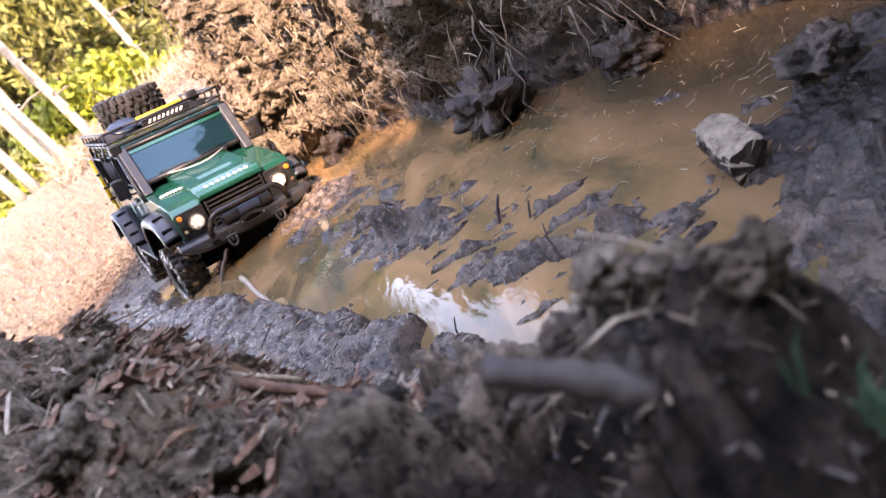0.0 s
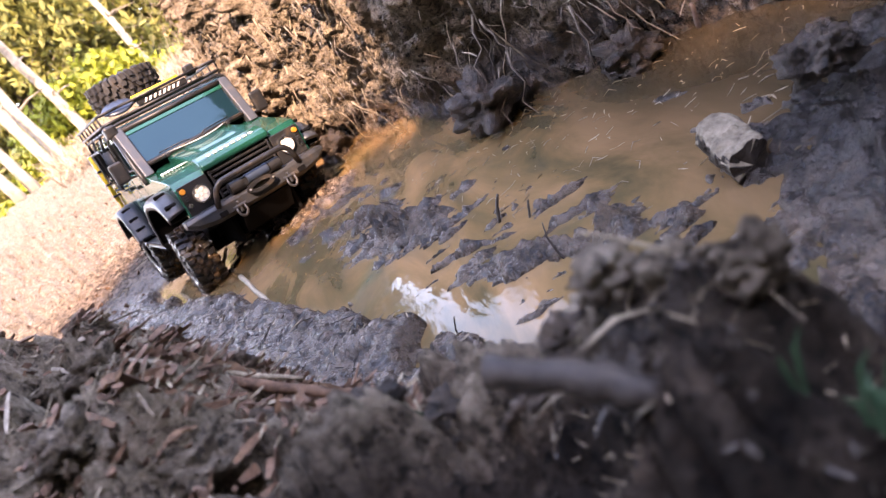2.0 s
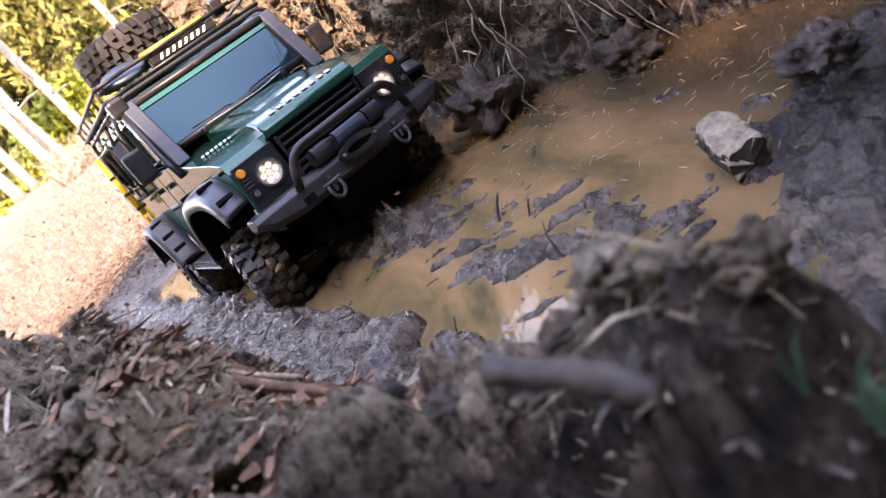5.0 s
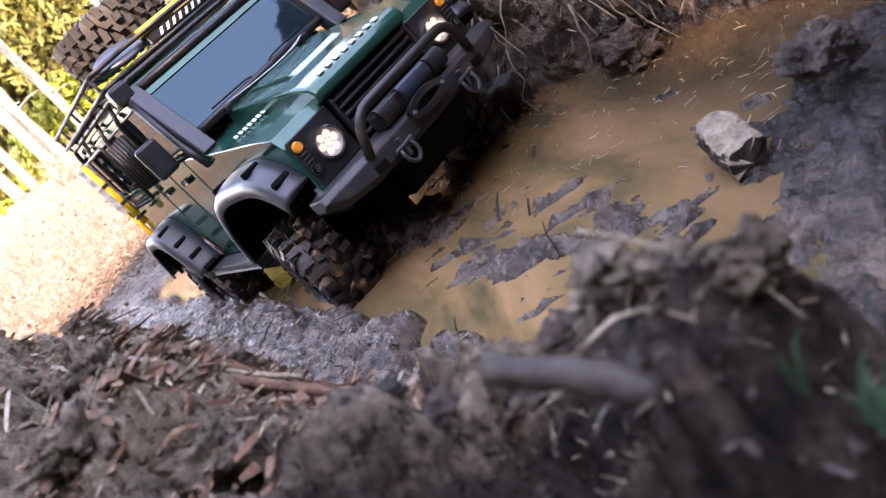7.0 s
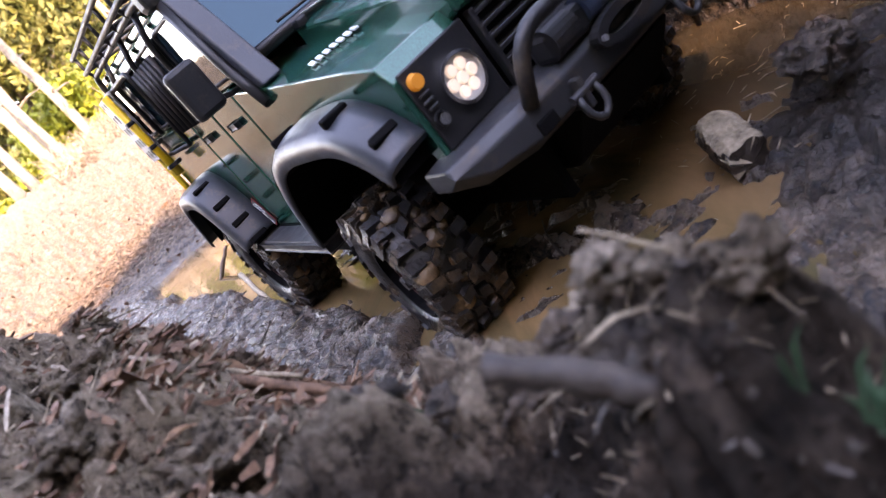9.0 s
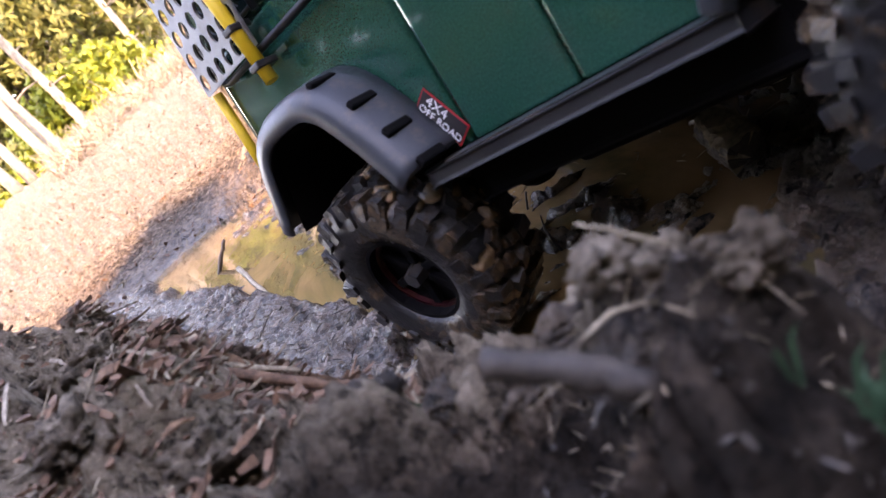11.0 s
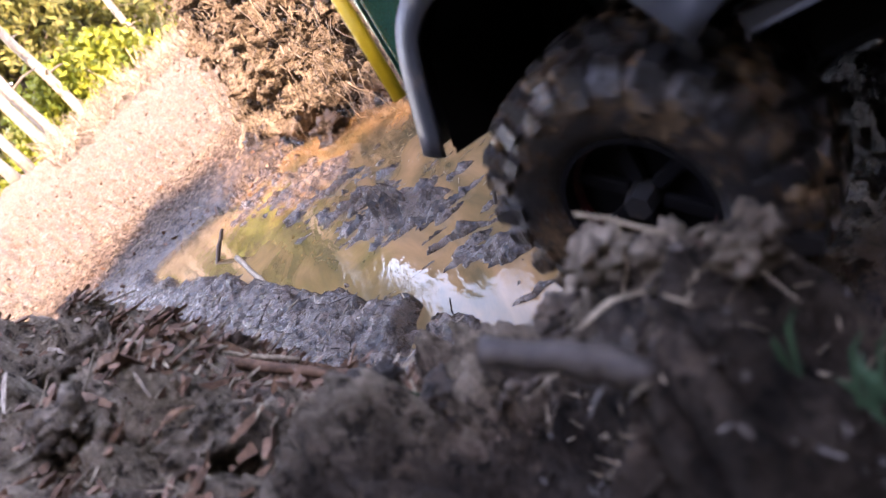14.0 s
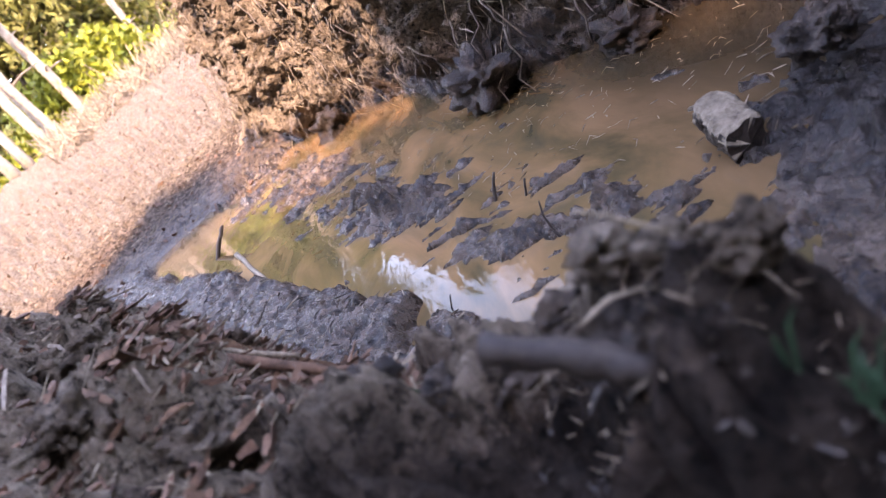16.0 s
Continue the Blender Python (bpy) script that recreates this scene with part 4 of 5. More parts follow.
        # mirror
        add("mirror_arm", rod([(-0.096, s * 0.098, 0.204), (-0.095, s * 0.112, 0.205), (-0.095, s * 0.120, 0.214)], 0.0018), BLACK)
        add("mirror", block(-0.101, -0.091, s * 0.123 - 0.011, s * 0.123 + 0.011, 0.202, 0.236, 0.0035), BLACK, "black door mirror")
        # cage tubes
        add("cage_rail", rod([(-0.083, s * 0.099, 0.206), (-0.112, s * 0.0985, 0.276), (-0.150, s * 0.0985, 0.283), (-0.405, s * 0.0985, 0.283), (-0.420, s * 0.1025, 0.20)], 0.0028), BLACK)
        for x in (-0.176, -0.252, -0.345):
            add("cage_hoop", rod([(x, s * 0.1015, 0.208), (x, s * 0.103, 0.26), (x, s * 0.096, 0.283)], 0.0024), BLACK)
        # roof rack side
        for z in (0.290, 0.306):
            add("rack_rail", rod([(-0.120, s * 0.070, z), (-0.130, s * 0.103, z), (-0.405, s * 0.103, z)], 0.0023), BLACK)
        for k in range(7):
            x = -0.136 - 0.043 * k
            add("rack_post", rod([(x, s * 0.099, 0.281), (x, s * 0.103, 0.290), (x, s * 0.103, 0.306)], 0.0018, 6), BLACK)
        # bumper shackle
        add("shackle_tab", block(0.086, 0.099, s * 0.041 - 0.002, s * 0.041 + 0.002, 0.104, 0.120, 0.001), STEEL)
        bm = rod([(0.098, s * 0.041 - 0.006, 0.113), (0.101, s * 0.041 - 0.007, 0.103), (0.101, s * 0.041, 0.0965), (0.101, s * 0.041 + 0.007, 0.103), (0.098, s * 0.041 + 0.006, 0.113)], 0.0019)
        sh = add("shackle", bm, STEEL, "worn metal tow shackle")
        part("pin", disc(bmesh.new(), (0.098, s * 0.041, 0.1135), 0.0021, 0.019, "y", 10), STEEL, sh)
        add("bumper_slot", block(0.0915, 0.0945, s * 0.064 - 0.006, s * 0.064 + 0.006, 0.110, 0.117, 0.0008), DARK)
        add("wiper", rod([(-0.0790, s * 0.012, 0.2165), (-0.0800, s * 0.016, 0.2185), (-0.0815, s * 0.060, 0.2195)], 0.0010, 6), BLACK)
        add("tail_light", disc(bmesh.new(), (-0.4250, s * 0.088, 0.16), 0.005, 0.004), STICKER_RED)
    # front
    gr = add("grille", block(0.058, 0.0655, -0.047, 0.047, 0.112, 0.171, 0.002), DARK)
    for k in range(8):
        z = 0.118 + 0.0068 * k
        part("slat", prism([(0.0650, z), (0.0688, z + 0.0008), (0.0688, z + 0.0030), (0.0650, z + 0.0040)], -0.0455, 0.0455, 0.0004), BLACK, gr)
    for y in (-0.047, 0.047):
        part("grille_edge", block(0.0645, 0.0700, y - 0.0016, y + 0.0016, 0.113, 0.171, 0.0007), BLACK, gr)
    bar = bmesh.new()
    rows = []
    for y, xf, zt, zb in ((-0.1125, 0.080, 0.1270, 0.116), (-0.098, 0.087, 0.1280, 0.108), (-0.070, 0.0925, 0.1285, 0.1035), (0, 0.0935, 0.1285, 0.1030), (0.070, 0.0925, 0.1285, 0.1035), (0.098, 0.087, 0.1280, 0.108), (0.1125, 0.080, 0.1270, 0.116)):
        rows.append([bar.verts.new(p) for p in ((0.056, y, zt), (xf - 0.004, y, zt), (xf, y, zt - 0.005), (xf, y, zb + 0.006), (xf - 0.010, y, zb), (0.056, y, zb))])
    for a, b in zip(rows, rows[1:]):
        for k in range(6):
            bar.faces.new((a[k], a[(k + 1) % 6], b[(k + 1) % 6], b[k]))
    bar.faces.new(rows[0][::-1]), bar.faces.new(rows[-1])
    bmesh.ops.recalc_face_normals(bar, faces=bar.faces)
    bmesh.ops.bevel(bar, geom=bar.edges[:], offset=0.0012, segments=2, profile=0.5, affect="EDGES")
    bumper = add("front_bumper", bar, STEEL, "scuffed grey metal winch bumper")
    add("bull_bar", rod([(0.092, -0.066, 0.124), (0.0985, -0.060, 0.146), (0.1005, -0.050, 0.1545), (0.1005, 0.050, 0.1545), (0.0985, 0.060, 0.146), (0.092, 0.066, 0.124)], 0.0040, 10), BLACK, "black tubular bull bar")
    winch = add("winch", block(0.076, 0.094, -0.040, 0.040, 0.1292, 0.1440, 0.003), BLACK, "black winch with wound rope")
    part("drum", disc(bmesh.new(), (0.0900, 0.004, 0.1385), 0.0075, 0.034, "y", 20), NAVY, winch)
    for y in (-0.030, 0.032):
        part("motor", disc(bmesh.new(), (0.0890, y, 0.1375), 0.0085, 0.018, "y", 22), BLACK, winch)
    fair = bmesh.new()
    outer = [(0.022 * math.cos(a) * (1.0), 0.0085 * math.sin(a)) for a in np.linspace(0, 2 * math.pi, 25)[:-1]]
    v = []
    for d in (0.0955, 0.1015):
        v.append([fair.verts.new((d, p[0], 0.1245 + p[1])) for p in outer])
        v.append([fair.verts.new((d, p[0] * 0.66, 0.1245 + p[1] * 0.42)) for p in outer])
    for a, b in ((0, 2), (2, 3), (3, 1), (1, 0)):
        for k in range(24):
            fair.faces.new((v[a][k], v[a][(k + 1) % 24], v[b][(k + 1) % 24], v[b][k]))
    bmesh.ops.recalc_face_normals(fair, faces=fair.faces)
    add("fairlead", fair, BLACK)
    for y in (-0.0185, 0.0185):
        add("fairlead_bolt", disc(bmesh.new(), (0.1025, y, 0.1245), 0.0016, 0.002, "x", 8), SILVER)
    add("skid_plate", prism([(0.086, 0.103), (0.060, 0.070), (0.052, 0.070), (0.060, 0.105)], -0.04, 0.04, 0.0015), DARK)
    letter_bars("hood_lettering", 8, (0.0645, -0.0365, 0.1880), (0, 0.0097, 0), (0.0052, 0.0062), (-0.93, 0, 0.23), WHITE, root, (0.3, 0, 1.0), "row of small silver letter bars")
    letter_bars("wing_badge", 7, (-0.0180, -0.0880, 0.1909), (0.0010, 0.0050, 0.0), (0.0032, 0.0105), (-0.95, 0.25, 0.120), WHITE, root, (0.12, 0, 1.0), "white slanted badge bars")
    # screen and roof
    screen = [(-0.0835, 0.2145), (-0.1070, 0.2620), (-0.1110, 0.2620), (-0.0875, 0.2145)]
    add("windshield", prism(screen, -0.083, 0.083, 0.0006), GLASS, "blue-grey tinted windshield mirroring the sky")
    add("screen_header", prism([(-0.1055, 0.2622), (-0.1100, 0.2712), (-0.1180, 0.2712), (-0.1120, 0.2622)], -0.0855, 0.0855, 0.001), GREEN)
    add("screen_bottom_frame", rod([(-0.081, -0.091, 0.2125), (-0.081, 0.091, 0.2125)], 0.0042), BLACK)
    add("screen_top_frame", rod([(-0.110, -0.090, 0.2720), (-0.110, 0.090, 0.2720)], 0.0042), BLACK)
    for s in (-1, 1):
        add("screen_pillar", prism([(-0.064, 0.197), (-0.086, 0.197), (-0.121, 0.277), (-0.108, 0.277)], s * 0.084, s * 0.0995, 0.002), FLARE, "broad satin black screen pillar")
        add("hood_hinge", block(-0.080, -0.068, s * 0.052 - 0.004, s * 0.052 + 0.004, 0.208, 0.214, 0.0015), BLACK)
    add("roof", prism([(-0.112, 0.2712), (-0.118, 0.2790), (-0.413, 0.2790), (-0.419, 0.2712)], -0.0945, 0.0945, 0.002), GREEN)
    add("tailgate", block(-0.4235, -0.4190, -0.098, 0.098, 0.112, 0.270, 0.002), GREEN)
    add("snorkel", rod([(-0.070, -0.1015, 0.188), (-0.086, -0.1020, 0.214), (-0.110, -0.1000, 0.272)], 0.0040), BLACK)
    add("snorkel_head", block(-0.122, -0.104, -0.109, -0.090, 0.268, 0.287, 0.004), BLACK, "black snorkel intake head")
    add("front_hoop", rod([(-0.112, -0.0985, 0.276), (-0.112, -0.090, 0.2835), (-0.112, 0.090, 0.2835), (-0.112, 0.0985, 0.276)], 0.0026), BLACK)
    for z in (0.290, 0.306):
        add("rack_front_rail", rod([(-0.120, -0.070, z), (-0.120, 0.070, z)], 0.0022), BLACK)
    for k in range(8):
        x = -0.135 - 0.037 * k
        add("rack_slat", rod([(x, -0.101, 0.290), (x, 0.101, 0.290)], 0.0020, 6), BLACK)
    spare = new("spare_wheel")
    spare.parent = root
    spare.matrix_basis = pose(-0.212, -0.028, 0.330, 90, 0, 0)
    part("tyre", tyre_mesh(), SPARE_RUBBER, spare, "clean dark spare off-road tyre")
    part("rim", disc(bmesh.new(), (0, 0, 0), R_RIM, 0.030, "y", 24), DARK, spare)
    pod = bmesh.new()
    bmesh.ops.create_uvsphere(pod, u_segments=24, v_segments=12, radius=1.0)
    bmesh.ops.transform(pod, matrix=pose(-0.140, -0.0660, 0.3060, 0, 28, 0) @ Matrix.Diagonal((0.022, 0.026, 0.006, 1)), verts=pod.verts)
    for f in pod.faces:
        f.smooth = True
    add("shovel_blade", pod, NAVY, "rounded dark blue shovel blade")
    add("shovel_handle", rod([(-0.127, -0.044, 0.3075), (-0.127, 0.036, 0.3075)], 0.0038, 10), YELLOW, "yellow tool handle")
    lbar = add("light_bar", block(-0.132, -0.122, -0.040, 0.045, 0.2925, 0.3025, 0.002), BLACK)
    letter_bars("bar_marking", 8, (-0.1218, -0.030, 0.2945), (0, 0.0080, 0), (0.0032, 0.0066), (0, 0.6, 0.85), WHITE, lbar, (1, 0, 0), "white zigzag marking")
    add("rack_clamp", block(-0.138, -0.122, 0.050, 0.066, 0.300, 0.318, 0.003), BLACK)
    # rope across the hood
    for d in (0.0, 0.008):
        pts = [(-0.070 + 0.030 * math.sin(math.pi * k / 10) * (1 + d * 40), -0.050 + 0.010 * k, 0.2145 - 0.003 * math.sin(math.pi * k / 10)) for k in range(11)]
        bm = bmesh.new()
        tube(bm, pts, [0.0006] * 11, 6)
        add("hood_cable", bm, CABLE, "thin pale cable")
    # side gear
    for s in (-1, 1):
        frame_pts = [(-0.270, s * 0.1065, 0.190), (-0.270, s * 0.1065, 0.262), (-0.405, s * 0.1065, 0.262), (-0.405, s * 0.1065, 0.190), (-0.270, s * 0.1065, 0.190)]
        carrier = add("gear_carrier", rod(frame_pts, 0.0022, 6), BLACK)
        for k in range(6):
            x = -0.190 - 0.014 * k
            part("rung", rod([(x, s * 0.1055, 0.200), (x, s * 0.1055, 0.256)], 0.0026, 6), BLACK, carrier)
    plate_x0, plate_x1, plate_z0, plate_z1, holes_x, holes_z = -0.421, -0.348, 0.192, 0.264, 6, 5
    pl = bmesh.new()
    for i in range(holes_x):
        for k in range(holes_z):
            cx, cz = plate_x0 + (i + 0.5) * (plate_x1 - plate_x0) / holes_x, plate_z0 + (k + 0.5) * (plate_z1 - plate_z0) / holes_z
            hx, hz = (plate_x1 - plate_x0) / holes_x / 2, (plate_z1 - plate_z0) / holes_z / 2
            for y in (-0.1110, -0.1095):
                rim_pts, edge_pts = [], []
                for q in range(12):
                    a = 2 * math.pi * q / 12 + math.pi / 12
                    rim_pts.append(pl.verts.new((cx + 0.66 * hx * math.cos(a), y, cz + 0.74 * hz * math.sin(a))))
                    k2 = 1 / max(abs(math.cos(a)), abs(math.sin(a)))
                    edge_pts.append(pl.verts.new((cx + hx * math.cos(a) * k2, y, cz + hz * math.sin(a) * k2)))
                for q in range(12):
                    pl.faces.new((rim_pts[q], rim_pts[(q + 1) % 12], edge_pts[(q + 1) % 12], edge_pts[q]))
                if y < -0.110:
                    front = rim_pts
                else:
                    for q in range(12):
                        pl.faces.new((front[q], front[(q + 1) % 12], rim_pts[(q + 1) % 12], rim_pts[q]))
    bmesh.ops.remove_doubles(pl, verts=pl.verts, dist=0.0002)
    bmesh.ops.recalc_face_normals(pl, faces=pl.faces)
    add("traction_board", pl, SILVER, "perforated silver traction board")
    add("jack_rod", rod([(-0.364, -0.1130, 0.262), (-0.350, -0.1130, 0.172)], 0.0040, 10), YELLOW, "yellow jack tube strapped to the side")
    for z, x in ((0.180, -0.3515), (0.203, -0.3550), (0.230, -0.359)):
        add("jack_clamp", block(x - 0.005, x + 0.005, -0.118, -0.104, z, z + 0.004, 0.001), BLACK)
    add("corner_tube", rod([(-0.4225, -0.1040, 0.192), (-0.4225, -0.1040, 0.126)], 0.0032, 8), YELLOW, "yellow tube at the rear corner")
    # sticker on the quarter panel
    slant = pose(-0.2770, -0.1010, 0.1190, 90, 0, 0) @ pose(0, 0, 0, 0, 0, -62) @ Matrix.Scale(0.82, 4)
    bm = block(-0.001, 0.0345, -0.0010, 0.0150, -0.0002, 0.0003, 0)
    bmesh.ops.transform(bm, matrix=slant, verts=bm.verts)
    stk = add("side_sticker", bm, STICKER_RED, "red, black and white off-road sticker")
    bm = block(0.0, 0.0335, 0.0, 0.0139, 0.0003, 0.0006, 0)
    bmesh.ops.transform(bm, matrix=slant, verts=bm.verts)
    part("sticker_ground", bm, STICKER, stk)
    for txt, x, z, size in (("4X4", 0.0040, 0.0075, 0.0092), ("OFF ROAD", 0.0012, 0.0012, 0.0066)):
        cu = bpy.data.curves.new("sticker_text", "FONT")
        cu.body, cu.size, cu.extrude = txt, size, 0.0002
        tmp = new("sticker_text", cu)
        dg = bpy.context.evaluated_depsgraph_get()
        me = bpy.data.meshes.new_from_object(tmp.evaluated_get(dg))
        bpy.data.objects.remove(tmp)
        me.materials.clear()
        me.materials.append(WHITE)
        ob = new("sticker_text", me)
        ob.parent = stk
        ob.matrix_basis = slant @ pose(x, z, 0.0009)
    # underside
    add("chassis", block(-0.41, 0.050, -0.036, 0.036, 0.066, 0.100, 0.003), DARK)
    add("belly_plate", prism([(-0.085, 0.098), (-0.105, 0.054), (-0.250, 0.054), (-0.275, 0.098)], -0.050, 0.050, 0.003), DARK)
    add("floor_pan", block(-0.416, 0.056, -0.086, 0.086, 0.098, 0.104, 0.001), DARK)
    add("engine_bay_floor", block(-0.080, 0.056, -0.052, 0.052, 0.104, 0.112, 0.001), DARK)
    for x in (-0.045, -0.335):
        ax = add("axle", disc(bmesh.new(), (x, 0, 0.060), 0.0085, 0.16, "y", 14), DARK)
        bm = bmesh.new()
        bmesh.ops.create_uvsphere(bm, u_segments=14, v_segments=9, radius=0.019)
        bmesh.ops.transform(bm, matrix=pose(x, 0.012, 0.060), verts=bm.verts)
        part("differential", bm, DARK, ax)
        for s in (-1, 1):
            add("shock", rod([(x - 0.012, s * 0.062, 0.062), (x - 0.030, s * 0.050, 0.135)], 0.0065, 10), DARK)
            add("link", rod([(x - 0.01, s * 0.035, 0.055), (x + (0.12 if x < -0.1 else -0.12), s * 0.030, 0.078)], 0.0035, 8), STEEL)
    add("rear_bumper", block(-0.433, -0.4205, -0.096, 0.096, 0.102, 0.120, 0.003), DARK)
    return root


TRUCK = build_truck()
WHEELS = []
for wx, wy in ((-0.050, -0.1), (-0.050, 0.104), (-0.332, -0.1), (-0.332, 0.1)):
    w_ = build_wheel(TRUCK, 1 if wy > 0 else -1)
    w_.matrix_basis = pose(wx, wy, 0.0600)
    WHEELS.append((w_, wx, wy))


# ---- litter, roots and sticks ----
def litter(name, x, y, z, length, thick, mat, seed, label, flat=0.35, category="litter", curl=0.25, parent=None, wide=1.0):
    """Thin bent slivers lying every way over the ground, one object of many pieces."""
    rng = np.random.default_rng(seed)
    n = len(x)
    c = np.stack([x, y, z], -1)
    ang = rng.uniform(0, 2 * np.pi, n)
    d = np.stack([np.cos(ang), np.sin(ang), rng.normal(0, flat, n)], -1)
    d /= np.linalg.norm(d, axis=1, keepdims=True)
    e = np.cross(d, rng.normal(0, 1, (n, 3)))
    e /= np.linalg.norm(e, axis=1, keepdims=True)
    g = np.cross(d, e)
    ln = (length * rng.lognormal(0, 0.5, n))[:, None]
    th = (thick * rng.uniform(0.5, 1.5, n))[:, None]
    bend = (rng.normal(0, curl, n))[:, None] * ln
    pts = []
    for k, w in ((-0.5, 0.6), (0.0, 1.0), (0.5, 0.45)):
        m = c + d * ln * k + g * bend * (0.25 - k * k)
        for a in range(3):
            q = 2 * np.pi * a / 3
            pts.append(m + (e * np.cos(q) * wide + g * np.sin(q)) * th * w)
    pts = np.stack(pts, 1).reshape(-1, 3)
    base = (np.arange(n) * 9)[:, None]
    quads = np.concatenate([base + np.array([[r * 3 + a, r * 3 + (a + 1) % 3, r * 3 + 3 + (a + 1) % 3, r * 3 + 3 + a]]) for r in (0, 1) for a in range(3)])
    ob = sheet(name, pts, quads, mat, False)
    if parent:
        ob.parent = parent
        ob["kind"] = "stuff"
        return ob
    return tagged(ob, label, category, kind="stuff")


def polar(n, az0, az1, r0, r1, seed, power=1.0):
    rng = np.random.default_rng(seed)
    az, r = np.radians(rng.uniform(az0, az1, n)), r0 + (r1 - r0) * rng.uniform(0, 1, n) ** power
    x, y = r * np.sin(az), r * np.cos(az)
    return x, y, height(x, y)


def crest(n, az0, az1, f0, f1, seed):
    rng = np.random.default_rng(seed)
    az, f = rng.uniform(az0, az1, n), rng.uniform(f0, f1, n)
    az = az + 1.2 * np.sin(az * 2.1)
    r = np.interp(az, RIDGE_AZ, RIDGE_R) * f
    x, y = r * np.sin(np.radians(az)), r * np.cos(np.radians(az))
    return keep_above(x, y, height(x, y), 0.04)


def keep_above(x, y, z, low):
    k = z > low
    return x[k], y[k], z[k]


x, y, z = keep_above(*polar(1000, -42, -16, 0.22, 0.50, 201), 0.03)
litter("straw_litter", x, y, z + 0.001, 0.008, 0.0004, STRAW, 202, "dry straw and grass bits strewn over the mud heap", curl=0.1)
x, y, z = keep_above(*polar(1300, -42, -14, 0.22, 0.50, 203), 0.03)
litter("bark_litter", x, y, z + 0.0015, 0.007, 0.0009, CHIPS, 204, "reddish brown bark chips on the mud heap", wide=2.2, curl=0.08)
x, y, z = keep_above(*polar(150, -4, 34, 0.11, 0.17, 205), 0.05)
litter("heap_fibre", x, y, z + 0.001, 0.0055, 0.00022, STRAW, 206, "pale fibres and grass in the loose heap", flat=0.9)
x, y, z = keep_above(*polar(170, -8, 34, 0.085, 0.17, 207), 0.05)
litter("heap_crumbs", x, y, z + 0.001, 0.0030, 0.0006, TWIG, 208, "dark crumbs of earth and bark in the loose heap", flat=0.9, wide=1.5)
x, y, z = keep_above(*polar(1700, -24, -2, 0.42, 1.5, 209), 0.003)
litter("shore_litter", x, y, z + 0.001, 0.008, 0.0006, TWIG, 210, "wet black needles and twig bits on the mud")
x, y, z = keep_above(*polar(700, -24, 30, 0.36, 1.5, 211), 0.001)
litter("wet_straw", x, y, z + 0.001, 0.010, 0.0006, STRAW, 212, "wet straw scraps on the mud", flat=0.2)
x, y, z = polar(2200, -30, 4, 1.5, 5.5, 213, 1.3)
litter("slope_litter", x, y, z + 0.003, 0.018, 0.0012, STRAW, 214, "sunlit straw and wood scraps on the slope", flat=0.35)
x, y, z = polar(900, -30, 4, 1.4, 5.0, 215, 1.3)
litter("slope_clods", x, y, z + 0.002, 0.012, 0.0026, CHIPS, 216, "crumbled dry clods and bark on the slope", flat=0.5, wide=1.4)
x, y, z = polar(2600, -17, 3, 4.6, 6.6, 219)
litter("dry_brush", x, y, z + 0.05, 0.13, 0.0030, STRAW, 220, "pale dead grass and brush at the top of the slope", flat=1.6, category="brush")
rng = np.random.default_rng(217)
x, y = rng.uniform(0.02, 0.30, 420), rng.uniform(0.38, 0.95, 420)
k = (height(x, y) < -0.002) & (x < np.interp(y, (0.47, 1.29), (0.285, 0.02)))
x, y = x[k], y[k]
litter("floating_straw", x, y, 0 * x + 0.0006, 0.007, 0.0004, STRAW, 218, "straw scraps floating on the muddy water", flat=0.01, curl=0.7)


x, y, z = crest(950, -23.5, -9.5, 0.74, 1.0, 221)
litter("ridge_chips", x, y, z + 0.001, 0.0105, 0.0007, CHIPS, 222, "red-brown bark chips along the crest of the heap", flat=0.15, wide=2.4, curl=0.06)
x, y, z = crest(520, -23.5, -9.5, 0.74, 1.0, 223)
litter("ridge_straw", x, y, z + 0.001, 0.0100, 0.0005, STRAW, 224, "pale straws along the crest of the heap", flat=0.12, wide=1.8, curl=0.06)


def bank_point(along, up, out):
    a, d = np.array(BANK_A[:2]), np.array((BANK_B - BANK_A)[:2])
    u = d / np.hypot(*d)
    n = np.array((-u[1], u[0]))
    p = a + u * along + n * (out - 0.10 * np.clip((up + 0.05) / 0.55, 0, 1) ** 1.4)
    return float(p[0]), float(p[1]), up


def build_roots():
    """Torn roots and dead stalks that hang from the cut face."""
    rng = random.Random(31)
    shapes = []
    for k in range(16):
        bm = bmesh.new()
        ln, th = rng.uniform(0.025, 0.085), rng.uniform(0.0006, 0.0018)
        pts = [Vector((rng.uniform(-1, 1) * ln * 0.16 * i / 5, rng.uniform(-0.02, 0.10) * ln * i / 5, -ln * i / 5)) for i in range(6)]
        tube(bm, pts, [th * (1 - 0.14 * i) for i in range(6)], 5)
        ob = part("root", bm, ROOT if k % 3 else STRAW, BANK)
        shapes.append(ob)
    a, d = np.array(BANK_A[:2]), np.array((BANK_B - BANK_A)[:2])
    turn = math.degrees(math.atan2(d[1], d[0]))
    for k in range(260):
        src = shapes[k % 16]
        ob = src if k < 16 else new("root", src.data)
        ob.parent = BANK
        along = rng.uniform(0.55, 2.0)
        up = rng.uniform(0.05, 0.46)
        ob.matrix_basis = Matrix.Translation(bank_point(along, up, rng.uniform(0.015, 0.055))) @ pose(0, 0, 0, rng.uniform(-25, 25), rng.uniform(-28, 28), turn + rng.uniform(-40, 40))


